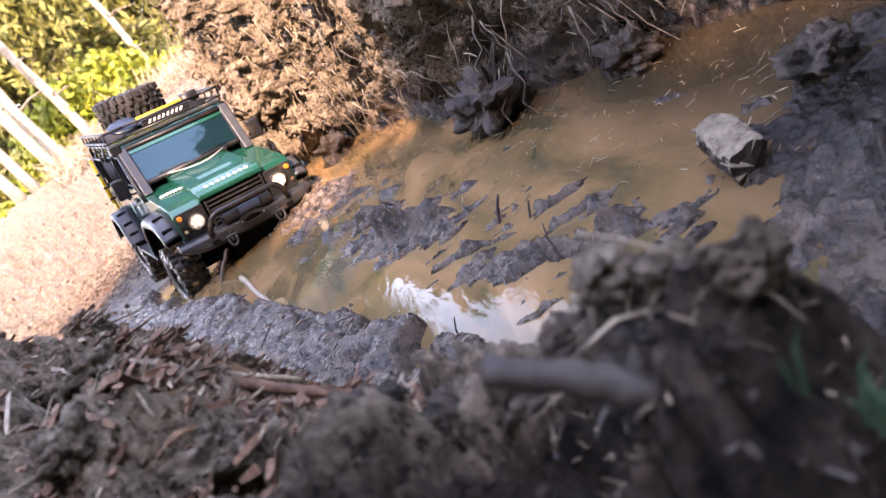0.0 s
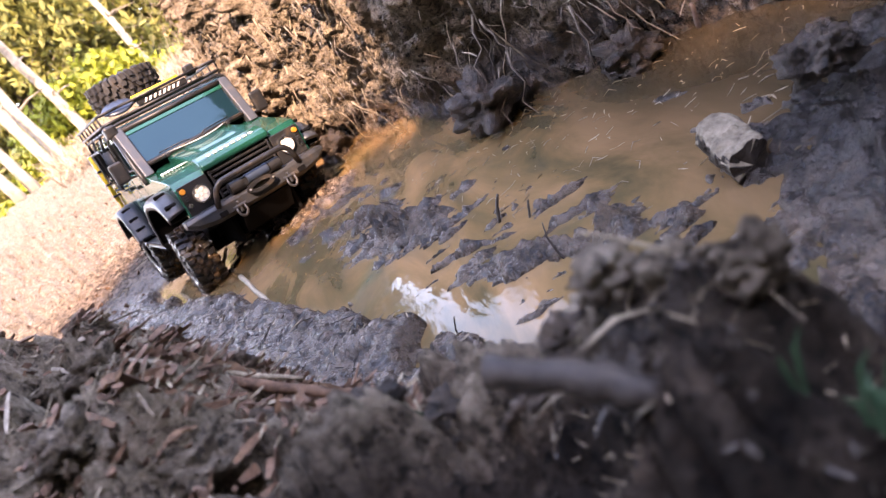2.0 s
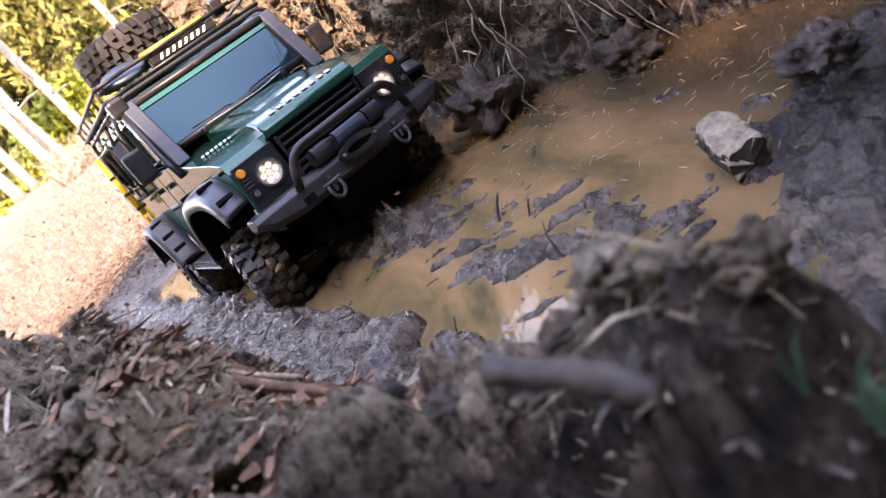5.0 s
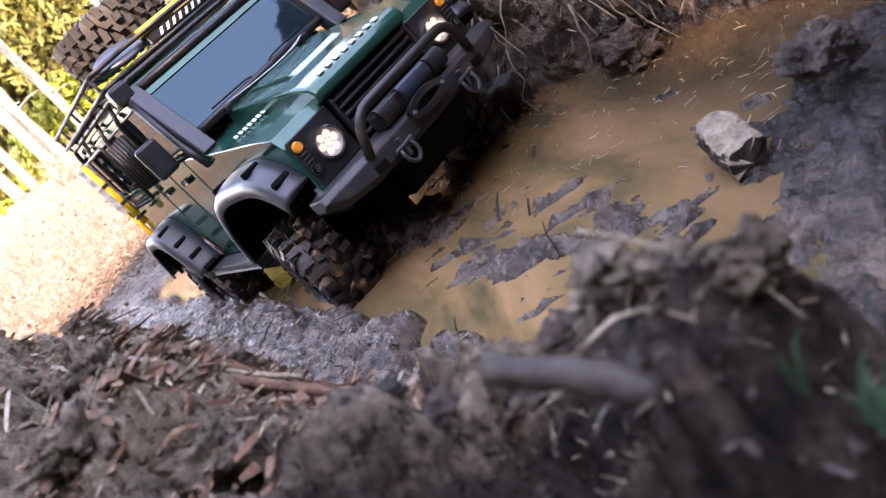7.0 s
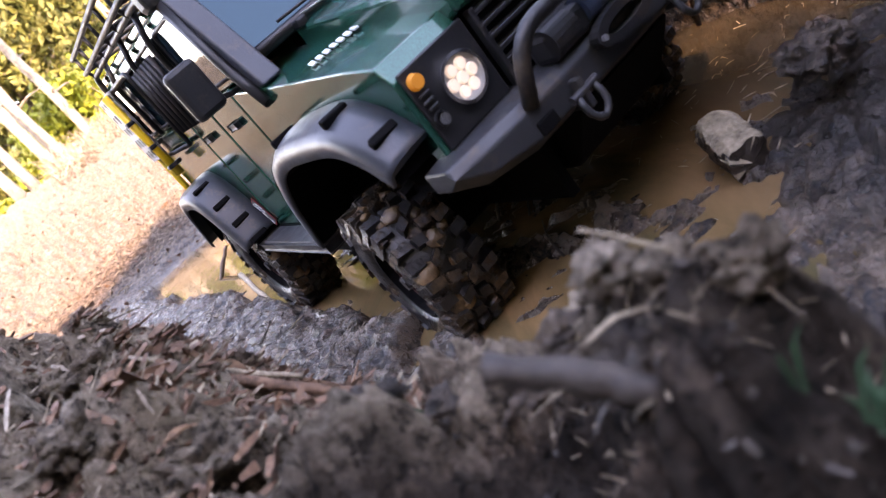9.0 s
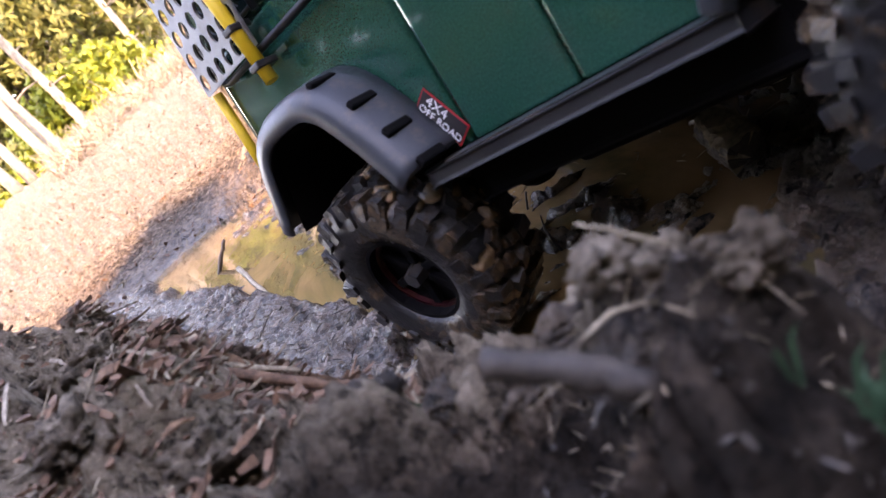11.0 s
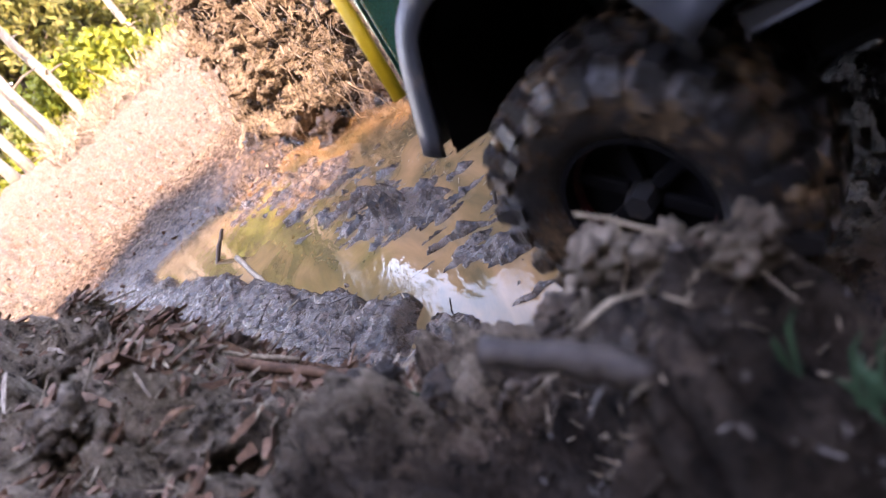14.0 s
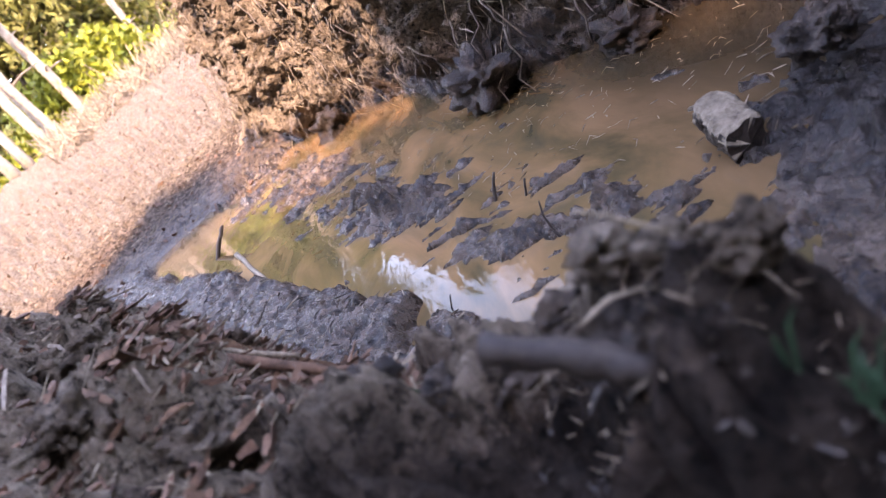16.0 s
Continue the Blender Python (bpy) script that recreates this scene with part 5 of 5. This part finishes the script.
build_roots()
rng = np.random.default_rng(331)
pp = np.array([bank_point(a_, u_, o_) for a_, u_, o_ in zip(rng.uniform(0.4, 2.04, 4200), rng.uniform(0.03, 0.48, 4200), rng.normal(0.015, 0.022, 4200))])
litter("bank_fibres", pp[:, 0], pp[:, 1], pp[:, 2], 0.013, 0.0006, ROOT, 332, "fine roots and fibres matted over the cut bank", flat=1.6)
pp = np.array([bank_point(a_, u_, o_) for a_, u_, o_ in zip(rng.uniform(0.5, 2.04, 1500), rng.uniform(0.06, 0.48, 1500), rng.normal(0.025, 0.02, 1500))])
litter("bank_straw", pp[:, 0], pp[:, 1], pp[:, 2], 0.015, 0.0007, STRAW, 333, "pale dead stalks matted over the cut bank", flat=1.6)


def stick(name, pts, radii, mat, label, category="stick", sides=8, seed=1):
    """A knobbly broken stick."""
    rng = random.Random(seed)
    pts = [Vector(p) for p in pts]
    fine, rr = [], []
    for (p, q), (a, b) in zip(zip(pts, pts[1:]), zip(radii, radii[1:])):
        for k in range(4):
            f = k / 4
            fine.append(p.lerp(q, f) + Vector((rng.uniform(-1, 1), rng.uniform(-1, 1), rng.uniform(-1, 1))) * a * 0.25)
            rr.append((a + (b - a) * f) * rng.uniform(0.85, 1.15))
    fine.append(pts[-1]), rr.append(radii[-1])
    bm = bmesh.new()
    tube(bm, fine, rr, sides)
    ob = part(name, bm, mat)
    return tagged(ob, label, category)


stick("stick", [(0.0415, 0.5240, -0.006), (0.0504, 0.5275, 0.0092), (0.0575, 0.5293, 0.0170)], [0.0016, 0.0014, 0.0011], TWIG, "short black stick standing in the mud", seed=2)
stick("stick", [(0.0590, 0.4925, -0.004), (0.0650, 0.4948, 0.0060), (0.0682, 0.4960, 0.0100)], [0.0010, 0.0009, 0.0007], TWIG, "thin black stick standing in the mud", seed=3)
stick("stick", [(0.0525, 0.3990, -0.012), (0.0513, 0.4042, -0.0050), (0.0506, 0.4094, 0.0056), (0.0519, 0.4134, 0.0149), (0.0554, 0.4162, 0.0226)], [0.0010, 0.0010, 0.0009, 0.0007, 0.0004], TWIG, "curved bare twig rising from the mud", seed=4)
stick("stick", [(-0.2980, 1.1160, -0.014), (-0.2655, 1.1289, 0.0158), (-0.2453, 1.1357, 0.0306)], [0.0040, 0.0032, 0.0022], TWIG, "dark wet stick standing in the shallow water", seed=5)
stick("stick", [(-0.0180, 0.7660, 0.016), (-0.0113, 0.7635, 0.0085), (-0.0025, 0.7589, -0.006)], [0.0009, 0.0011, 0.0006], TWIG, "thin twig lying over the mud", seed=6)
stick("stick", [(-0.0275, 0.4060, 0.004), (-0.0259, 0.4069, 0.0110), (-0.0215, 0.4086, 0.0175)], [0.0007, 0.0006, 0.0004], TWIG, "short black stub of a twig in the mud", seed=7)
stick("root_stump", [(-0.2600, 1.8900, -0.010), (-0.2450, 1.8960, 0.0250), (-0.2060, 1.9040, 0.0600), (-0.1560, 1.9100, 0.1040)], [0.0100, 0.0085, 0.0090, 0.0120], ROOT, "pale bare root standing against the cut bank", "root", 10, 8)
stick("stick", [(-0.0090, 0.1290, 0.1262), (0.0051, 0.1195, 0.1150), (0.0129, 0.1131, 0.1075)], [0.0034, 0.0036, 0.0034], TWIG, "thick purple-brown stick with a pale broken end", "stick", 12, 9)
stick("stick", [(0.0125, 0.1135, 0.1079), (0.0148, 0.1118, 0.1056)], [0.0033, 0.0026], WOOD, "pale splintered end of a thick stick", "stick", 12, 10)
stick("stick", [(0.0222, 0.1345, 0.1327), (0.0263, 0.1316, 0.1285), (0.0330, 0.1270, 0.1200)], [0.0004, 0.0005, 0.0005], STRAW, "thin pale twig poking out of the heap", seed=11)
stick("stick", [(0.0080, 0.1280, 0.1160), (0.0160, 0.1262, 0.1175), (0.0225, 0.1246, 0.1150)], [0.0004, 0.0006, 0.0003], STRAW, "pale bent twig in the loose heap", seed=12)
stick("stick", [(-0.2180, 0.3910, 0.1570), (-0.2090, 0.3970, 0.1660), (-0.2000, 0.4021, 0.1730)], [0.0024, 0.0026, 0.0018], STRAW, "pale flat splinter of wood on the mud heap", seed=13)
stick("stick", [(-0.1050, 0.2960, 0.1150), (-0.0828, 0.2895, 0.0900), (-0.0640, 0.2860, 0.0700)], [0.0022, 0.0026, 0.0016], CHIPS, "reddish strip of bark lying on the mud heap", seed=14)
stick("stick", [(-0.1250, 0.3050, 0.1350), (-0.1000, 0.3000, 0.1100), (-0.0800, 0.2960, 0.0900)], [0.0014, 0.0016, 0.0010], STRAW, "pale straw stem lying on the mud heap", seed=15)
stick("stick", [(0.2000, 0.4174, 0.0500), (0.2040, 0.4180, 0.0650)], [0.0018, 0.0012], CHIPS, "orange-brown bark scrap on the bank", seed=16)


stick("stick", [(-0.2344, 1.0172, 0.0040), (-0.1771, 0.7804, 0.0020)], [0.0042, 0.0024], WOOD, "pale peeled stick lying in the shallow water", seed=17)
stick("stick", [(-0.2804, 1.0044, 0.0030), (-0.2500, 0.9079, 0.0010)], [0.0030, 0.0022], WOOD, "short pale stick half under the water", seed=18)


def build_log():
    """A short broken length of wood: torn pale top and end, dark wet bark on its sides, sunk in the mud."""
    bm = bmesh.new()
    rng = random.Random(77)
    far, near = Vector((0.1520, 0.362, 0.016)), Vector((0.1440, 0.330, 0.010))
    d = (near - far).normalized()
    e = d.cross(Vector((0, 0, 1))).normalized()
    g = e.cross(d)
    rings, n = [], 20
    for i in range(9):
        f = i / 8
        c, row = far.lerp(near, f), []
        for k in range(n):
            a = 2 * math.pi * k / n
            w, t = 0.0115 * math.copysign(abs(math.cos(a)) ** 0.6, math.cos(a)), 0.0130 * math.copysign(abs(math.sin(a)) ** 0.7, math.sin(a))
            t *= 1 - 0.35 * f if t > 0 else 1
            row.append(bm.verts.new(c + e * w + g * t + d * (rng.uniform(-0.0012, 0.0012) if i in (0, 8) else 0)))
        rings.append(row)
    for a, b in zip(rings, rings[1:]):
        for k in range(n):
            bm.faces.new((a[k], a[(k + 1) % n], b[(k + 1) % n], b[k]))
    for row, sgn in ((rings[0], 1), (rings[-1], -1)):
        c = bm.verts.new(sum((v.co for v in row), Vector()) / n - d * 0.002 * sgn)
        for k in range(n):
            bm.faces.new((row[k], row[(k + 1) % n], c))
    bmesh.ops.subdivide_edges(bm, edges=bm.edges[:], cuts=1, use_grid_fill=True)
    for v in bm.verts:
        v.co += noise.noise_vector(v.co * 300) * 0.0012 + noise.noise_vector(v.co * 85) * 0.0022
    bmesh.ops.recalc_face_normals(bm, faces=bm.faces)
    bm.normal_update()
    for f in bm.faces:
        f.material_index = 0 if f.normal.dot(g) > 0.45 else 1
    tagged(part("wood_block", bm, [WOOD, TWIG]), "broken pale grey wood block with dark wet bark, stuck in mud", "wood")


build_log()


def clod(centre, size, seed, label, wet=0.7, dark_mud_shade=0.6, dry=0.0):
    bm = bmesh.new()
    bmesh.ops.create_icosphere(bm, subdivisions=4, radius=1.0)
    off = Vector((seed * 7.1, seed * 3.3, 0))
    for v in bm.verts:
        f = 0.8 + 0.55 * noise.noise(v.co * 1.7 + off) + 0.34 * noise.noise(v.co * 4.2 + off) + 0.20 * noise.noise(v.co * 10 + off)
        v.co = Vector((v.co.x * size[0], v.co.y * size[1], v.co.z * size[2])) * f + Vector(centre)
    for f in bm.faces:
        f.smooth = True
    ob = part("mud_clod", bm, MUD)
    at = ob.data.attributes.new("wet", "FLOAT", "POINT")
    at.data.foreach_set("value", [wet] * len(ob.data.vertices))
    at = ob.data.attributes.new("dark_mud_shade", "FLOAT", "POINT")
    at.data.foreach_set("value", [dark_mud_shade] * len(ob.data.vertices))
    at = ob.data.attributes.new("dry", "FLOAT", "POINT")
    at.data.foreach_set("value", [dry] * len(ob.data.vertices))
    return tagged(ob, label, "clod", "mud clods")


clod((0.135, 0.745, 0.026), (0.040, 0.055, 0.034), 1, "large wet clod of earth at the foot of the bank")
clod((0.225, 0.60, 0.012), (0.026, 0.040, 0.024), 2, "dark wet clod at the foot of the bank")
clod((-0.030, 1.30, 0.014), (0.035, 0.05, 0.03), 3, "clod of earth at the foot of the bank")
clod((-0.17, 1.80, 0.02), (0.05, 0.07, 0.045), 4, "dry clod of earth at the foot of the bank")
clod((0.20, 0.33, 0.030), (0.018, 0.022, 0.015), 5, "wet clod beside the wood block")
clod((0.225, 0.365, 0.012), (0.008, 0.008, 0.012), 6, "small pale clod at the water's edge")
# clods heaped before the eye: azimuth, distance, size, wetness, blackening that carries shade
for k, (az, dist, size, wet, dark_mud_shade) in enumerate(((-29.2, 0.30, 0.017, 0.1, 0.15), (-24.2, 0.275, 0.020, 0.1, 0.25), (-22.5, 0.335, 0.015, 0.0, 0.1), (-27.7, 0.39, 0.016, 0.0, 0.0), (-24.5, 0.375, 0.014, 0.0, 0.2),
                                                 (-19.5, 0.262, 0.012, 0.2, 0.5), (-32.5, 0.33, 0.015, 0.0, 0.1), (-18.0, 0.325, 0.011, 0.0, 0.3), (-30.5, 0.255, 0.014, 0.1, 0.5), (-15.6, 0.222, 0.012, 0.3, 0.8),
                                                 (-9.0, 0.196, 0.011, 0.4, 0.7), (-3.0, 0.184, 0.012, 0.4, 0.6), (3.0, 0.170, 0.010, 0.3, 0.5), (13.5, 0.142, 0.010, 0.0, 0.1), (19.0, 0.129, 0.009, 0.0, 0.05),
                                                 (9.0, 0.150, 0.009, 0.1, 0.2), (24.0, 0.118, 0.008, 0.0, 0.2), (6.5, 0.125, 0.010, 0.3, 0.8), (-13.0, 0.205, 0.010, 0.4, 0.8))):
    cx, cy = dist * math.sin(radians(az)), dist * math.cos(radians(az))
    clod((cx, cy, ground_z(cx, cy) - 0.002), (size, size * 0.9, size * 0.75), 20 + k, "crumbling brown clod on the heap" if dark_mud_shade < 0.4 else "black clod on the heap, shade put into its colour", wet, dark_mud_shade, 0.45 if dark_mud_shade < 0.3 else 0.0)


def grass_tuft(name, base, tips, width, label):
    root = tagged(new(name), label, "grass")
    for (bx, by, bz), (tx, ty, tz) in zip(base, tips):
        bm = bmesh.new()
        p, q = Vector((bx, by, bz)), Vector((tx, ty, tz))
        side = (q - p).cross(Vector((0.2, 1, 0.1))).normalized() * width
        mid = p.lerp(q, 0.55) + Vector((0, 0, 0.25 * (q - p).length))
        rows = []
        for c, w in ((p, 0.7), (p.lerp(mid, 0.6), 1.0), (mid, 0.9), (q, 0.1)):
            rows.append([bm.verts.new(c - side * w), bm.verts.new(c + Vector((0, 0, width * 0.3))), bm.verts.new(c + side * w)])
        for a, b in zip(rows, rows[1:]):
            for k in (0, 1):
                bm.faces.new((a[k], a[k + 1], b[k + 1], b[k]))
        part("blade", bm, BLADE, root)


rng = random.Random(612)
TUFT = [(0.0265 + rng.uniform(0, 0.012), 0.0985 - rng.uniform(0, 0.012)) for k in range(13)]
grass_tuft("grass_tuft", [(bx, by, ground_z(bx, by) - 0.001) for bx, by in TUFT],
           [(bx + rng.uniform(-0.004, 0.009), by + rng.uniform(-0.002, 0.004), ground_z(bx, by) + rng.uniform(0.004, 0.012)) for bx, by in TUFT], 0.0006, "dark green grass blades in the loose heap")
grass_tuft("fallen_leaf", [(-0.0481, 0.1924, 0.1000)], [(-0.0300, 0.1895, 0.0885)], 0.0016, "narrow blue-green leaf on the heap")


def wood_chip(p, q, width, mat, seed):
    """A split flake of wood: flat, slightly bowed, with torn ends."""
    rng = random.Random(seed)
    p, q = Vector(p) + Vector((0, 0, 0.0015)), Vector(q) + Vector((0, 0, 0.0015))
    d = (q - p).normalized()
    side = d.cross(Vector((0, -0.5, 1))).normalized()
    up = side.cross(d).normalized()
    bm = bmesh.new()
    rows = []
    for k in range(7):
        f = k / 6
        w = width * (0.5 + 0.35 * math.sin(math.pi * (0.1 + 0.8 * f))) * rng.uniform(0.75, 1.15)
        c = p.lerp(q, f) + up * (width * 0.5 * math.sin(math.pi * f)) + side * rng.uniform(-0.15, 0.15) * width
        jag = [d * (rng.uniform(-0.9, 0.9) * width if k in (0, 6) else 0) for i in range(4)]
        th = width * 0.16
        rows.append([bm.verts.new(c + side * a * w + up * b * th + j) for (a, b), j in zip(((-1, -1), (1, -1), (0.9, 1), (-0.85, 1.2)), jag)])
    for a, b in zip(rows, rows[1:]):
        for k in range(4):
            bm.faces.new((a[k], a[(k + 1) % 4], b[(k + 1) % 4], b[k]))
    bm.faces.new(rows[0][::-1]), bm.faces.new(rows[-1])
    bmesh.ops.recalc_face_normals(bm, faces=bm.faces)
    pale = mat is STRAW
    return tagged(part("wood_chip", bm, PALE if pale else REDBARK), "pale dry splinter of wood on the mud heap" if pale else "orange-brown flake of bark on the mud heap", "wood chip", "wood chips on the heap")


PALE = speckled("pale_splinter", (0.16, 0.12, 0.085), (0.55, 0.46, 0.36), 240, 0.75, 0.001)
REDBARK = speckled("orange_bark", (0.045, 0.024, 0.015), (0.30, 0.165, 0.095), 200, 0.75, 0.001)
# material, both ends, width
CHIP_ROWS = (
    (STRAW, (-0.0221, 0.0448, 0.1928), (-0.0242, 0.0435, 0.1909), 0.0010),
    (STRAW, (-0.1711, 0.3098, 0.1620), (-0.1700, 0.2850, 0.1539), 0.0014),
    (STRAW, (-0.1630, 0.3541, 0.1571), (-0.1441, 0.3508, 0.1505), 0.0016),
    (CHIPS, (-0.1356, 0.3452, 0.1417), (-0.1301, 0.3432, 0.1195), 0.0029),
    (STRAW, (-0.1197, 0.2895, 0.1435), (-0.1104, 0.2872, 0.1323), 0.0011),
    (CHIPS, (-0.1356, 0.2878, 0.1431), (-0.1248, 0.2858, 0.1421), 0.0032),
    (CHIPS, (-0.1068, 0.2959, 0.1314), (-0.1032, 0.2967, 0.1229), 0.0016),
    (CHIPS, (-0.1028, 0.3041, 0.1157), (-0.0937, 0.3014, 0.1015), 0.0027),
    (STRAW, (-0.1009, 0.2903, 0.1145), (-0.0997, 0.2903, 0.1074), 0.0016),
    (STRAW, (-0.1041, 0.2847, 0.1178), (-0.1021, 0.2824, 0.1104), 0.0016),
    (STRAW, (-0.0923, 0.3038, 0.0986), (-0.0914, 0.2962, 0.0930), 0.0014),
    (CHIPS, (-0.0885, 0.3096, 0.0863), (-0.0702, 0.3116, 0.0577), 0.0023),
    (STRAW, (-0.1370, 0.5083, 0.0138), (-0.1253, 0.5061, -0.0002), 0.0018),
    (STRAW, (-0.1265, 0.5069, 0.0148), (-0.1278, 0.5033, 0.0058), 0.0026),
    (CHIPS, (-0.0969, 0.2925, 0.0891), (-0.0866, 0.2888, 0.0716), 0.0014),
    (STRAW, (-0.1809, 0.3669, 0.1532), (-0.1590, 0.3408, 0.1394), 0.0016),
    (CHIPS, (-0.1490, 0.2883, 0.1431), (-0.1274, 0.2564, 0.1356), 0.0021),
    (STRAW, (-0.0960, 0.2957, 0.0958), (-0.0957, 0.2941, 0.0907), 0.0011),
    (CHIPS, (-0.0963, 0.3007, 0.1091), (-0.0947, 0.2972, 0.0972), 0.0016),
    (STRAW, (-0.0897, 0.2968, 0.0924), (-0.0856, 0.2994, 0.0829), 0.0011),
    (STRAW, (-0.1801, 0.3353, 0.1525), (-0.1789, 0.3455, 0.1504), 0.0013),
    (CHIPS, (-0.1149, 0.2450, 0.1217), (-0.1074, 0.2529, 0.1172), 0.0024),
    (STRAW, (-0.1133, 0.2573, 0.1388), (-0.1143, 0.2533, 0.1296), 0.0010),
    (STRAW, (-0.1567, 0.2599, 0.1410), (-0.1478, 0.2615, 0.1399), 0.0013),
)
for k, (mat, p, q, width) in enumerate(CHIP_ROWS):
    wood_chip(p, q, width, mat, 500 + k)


def motions():
    walk(TRUCK, [
        (0, pose(-0.255, 1.237, -0.063, -16.0, 8.1, -70.6)),
        (0.5, pose(-0.248, 1.225, -0.060, -16.3, 7.1, -71.4)),
        (1, pose(-0.224, 1.201, -0.054, -17.0, 5.2, -72.2)),
        (1.5, pose(-0.217, 1.188, -0.049, -17.2, 6.9, -70.3)),
        (2, pose(-0.194, 1.140, -0.036, -12.5, 3.8, -68.5)),
        (2.5, pose(-0.154, 0.983, -0.042, -8.4, -1.6, -69.2)),
        (3, pose(-0.127, 0.917, -0.029, -1.6, -5.1, -70.9)),
        (3.5, pose(-0.100, 0.875, -0.036, -4.2, -2.1, -70.8)),
        (4, pose(-0.087, 0.824, -0.033, -6.7, -1.3, -70.6)),
        (6.3, pose(0.015, 0.684, -0.032, -1.0, 1.8, -63.3)),
        (6.5, pose(0.019, 0.674, -0.030, -0.3, 1.3, -63.3)),
        (7, pose(0.022, 0.654, -0.025, 1.5, 0.3, -62.7)),
        (7.5, pose(0.025, 0.652, -0.022, 4.7, 1.8, -64.0)),
        (8, pose(0.038, 0.583, -0.018, 0.9, -0.5, -65.9)),
        (8.5, pose(0.075, 0.472, -0.028, -1.2, 3.7, -69.7)),
        (9, pose(0.095, 0.436, -0.016, -0.6, 1.8, -68.1)),
        (10.2, pose(0.183, 0.286, -0.001, -8.0, -1.0, -60.2)),
        (11.3, pose(0.270, 0.138, 0.012, -15.1, -3.9, -52.6)),
        (11.5, pose(0.272, 0.135, 0.013, -15.3, -3.9, -52.4)),
        (12, pose(0.273, 0.131, 0.014, -15.9, -3.9, -52.0)),
        (12.5, pose(0.274, 0.130, 0.015, -16.2, -4.0, -51.7)),
        (13, pose(0.275, 0.120, 0.018, -17.2, -4.4, -51.3)),
        (13.3, pose(0.280, 0.110, 0.024, -17.3, -4.8, -50.8)),
        (13.5, pose(0.285, 0.097, 0.032, -17.5, -5.4, -50.1)),
        (13.75, pose(0.308, 0.062, 0.028, -16.0, -5.0, -51.5)),
        (14, pose(0.340, 0.018, 0.026, -14.5, -4.5, -53.0)),
        (14.25, pose(0.342, -0.020, 0.042, -13.8, -4.2, -54.0)),
        (14.5, pose(0.345, -0.060, 0.058, -13.0, -4.0, -55.0)),
        (14.8, pose(0.385, -0.150, 0.070, -9.0, -4.0, -57.0)),
        (15, pose(0.425, -0.230, 0.080, -7.0, -4.0, -58.0)),
        (15.5, pose(0.530, -0.430, 0.090, -4.0, -4.0, -59.0)),
        (16, pose(0.690, -0.730, 0.110, 0.0, -4.0, -60.0)),
    ])
    # rolled length of the tread, in metres, with the wheels slipping as the truck climbs out
    at = (0.0, 1.0, 2.0, 3.0, 4.0, 6.3, 8.0, 9.0, 11.3, 13.0, 13.4, 14.2, 15.0, 16.0)
    gone = (0.0, 0.05, 0.15, 0.36, 0.48, 0.75, 0.87, 1.05, 1.50, 1.54, 1.60, 2.20, 2.72, 3.35)
    for wheel, x, y in WHEELS:
        rows = []
        for k in range(161):
            t = k / 10
            turn = math.degrees(float(np.interp(t, at, gone)) / 0.0590)
            steer = float(np.interp(t, (0, 2, 4, 7, 9, 11), (0, -5, -9, -12, -8, 0))) if x > -0.1 else 0.0
            # the springs let the rear wheel on the heap's side hang into the rut
            hang = float(np.interp(t, (0, 9.2, 11.0, 13.4, 13.8, 16), (0.060, 0.058, 0.050, 0.050, 0.052, 0.058))) if x < -0.1 and y < 0 else 0.0540 if y < 0 else 0.0620
            # the rear axle keeps level with the ground while the body rolls over it
            tilt = float(np.interp(t, (0, 9.2, 11.0, 13.5, 14.5), (0, 0, 15, 15, 8))) if x < -0.1 else 0.0
            rows.append((t, pose(x, y, hang, tilt, 0, steer) @ pose(0, 0, 0, 0, turn, 0)))
        walk(wheel, rows)


motions()
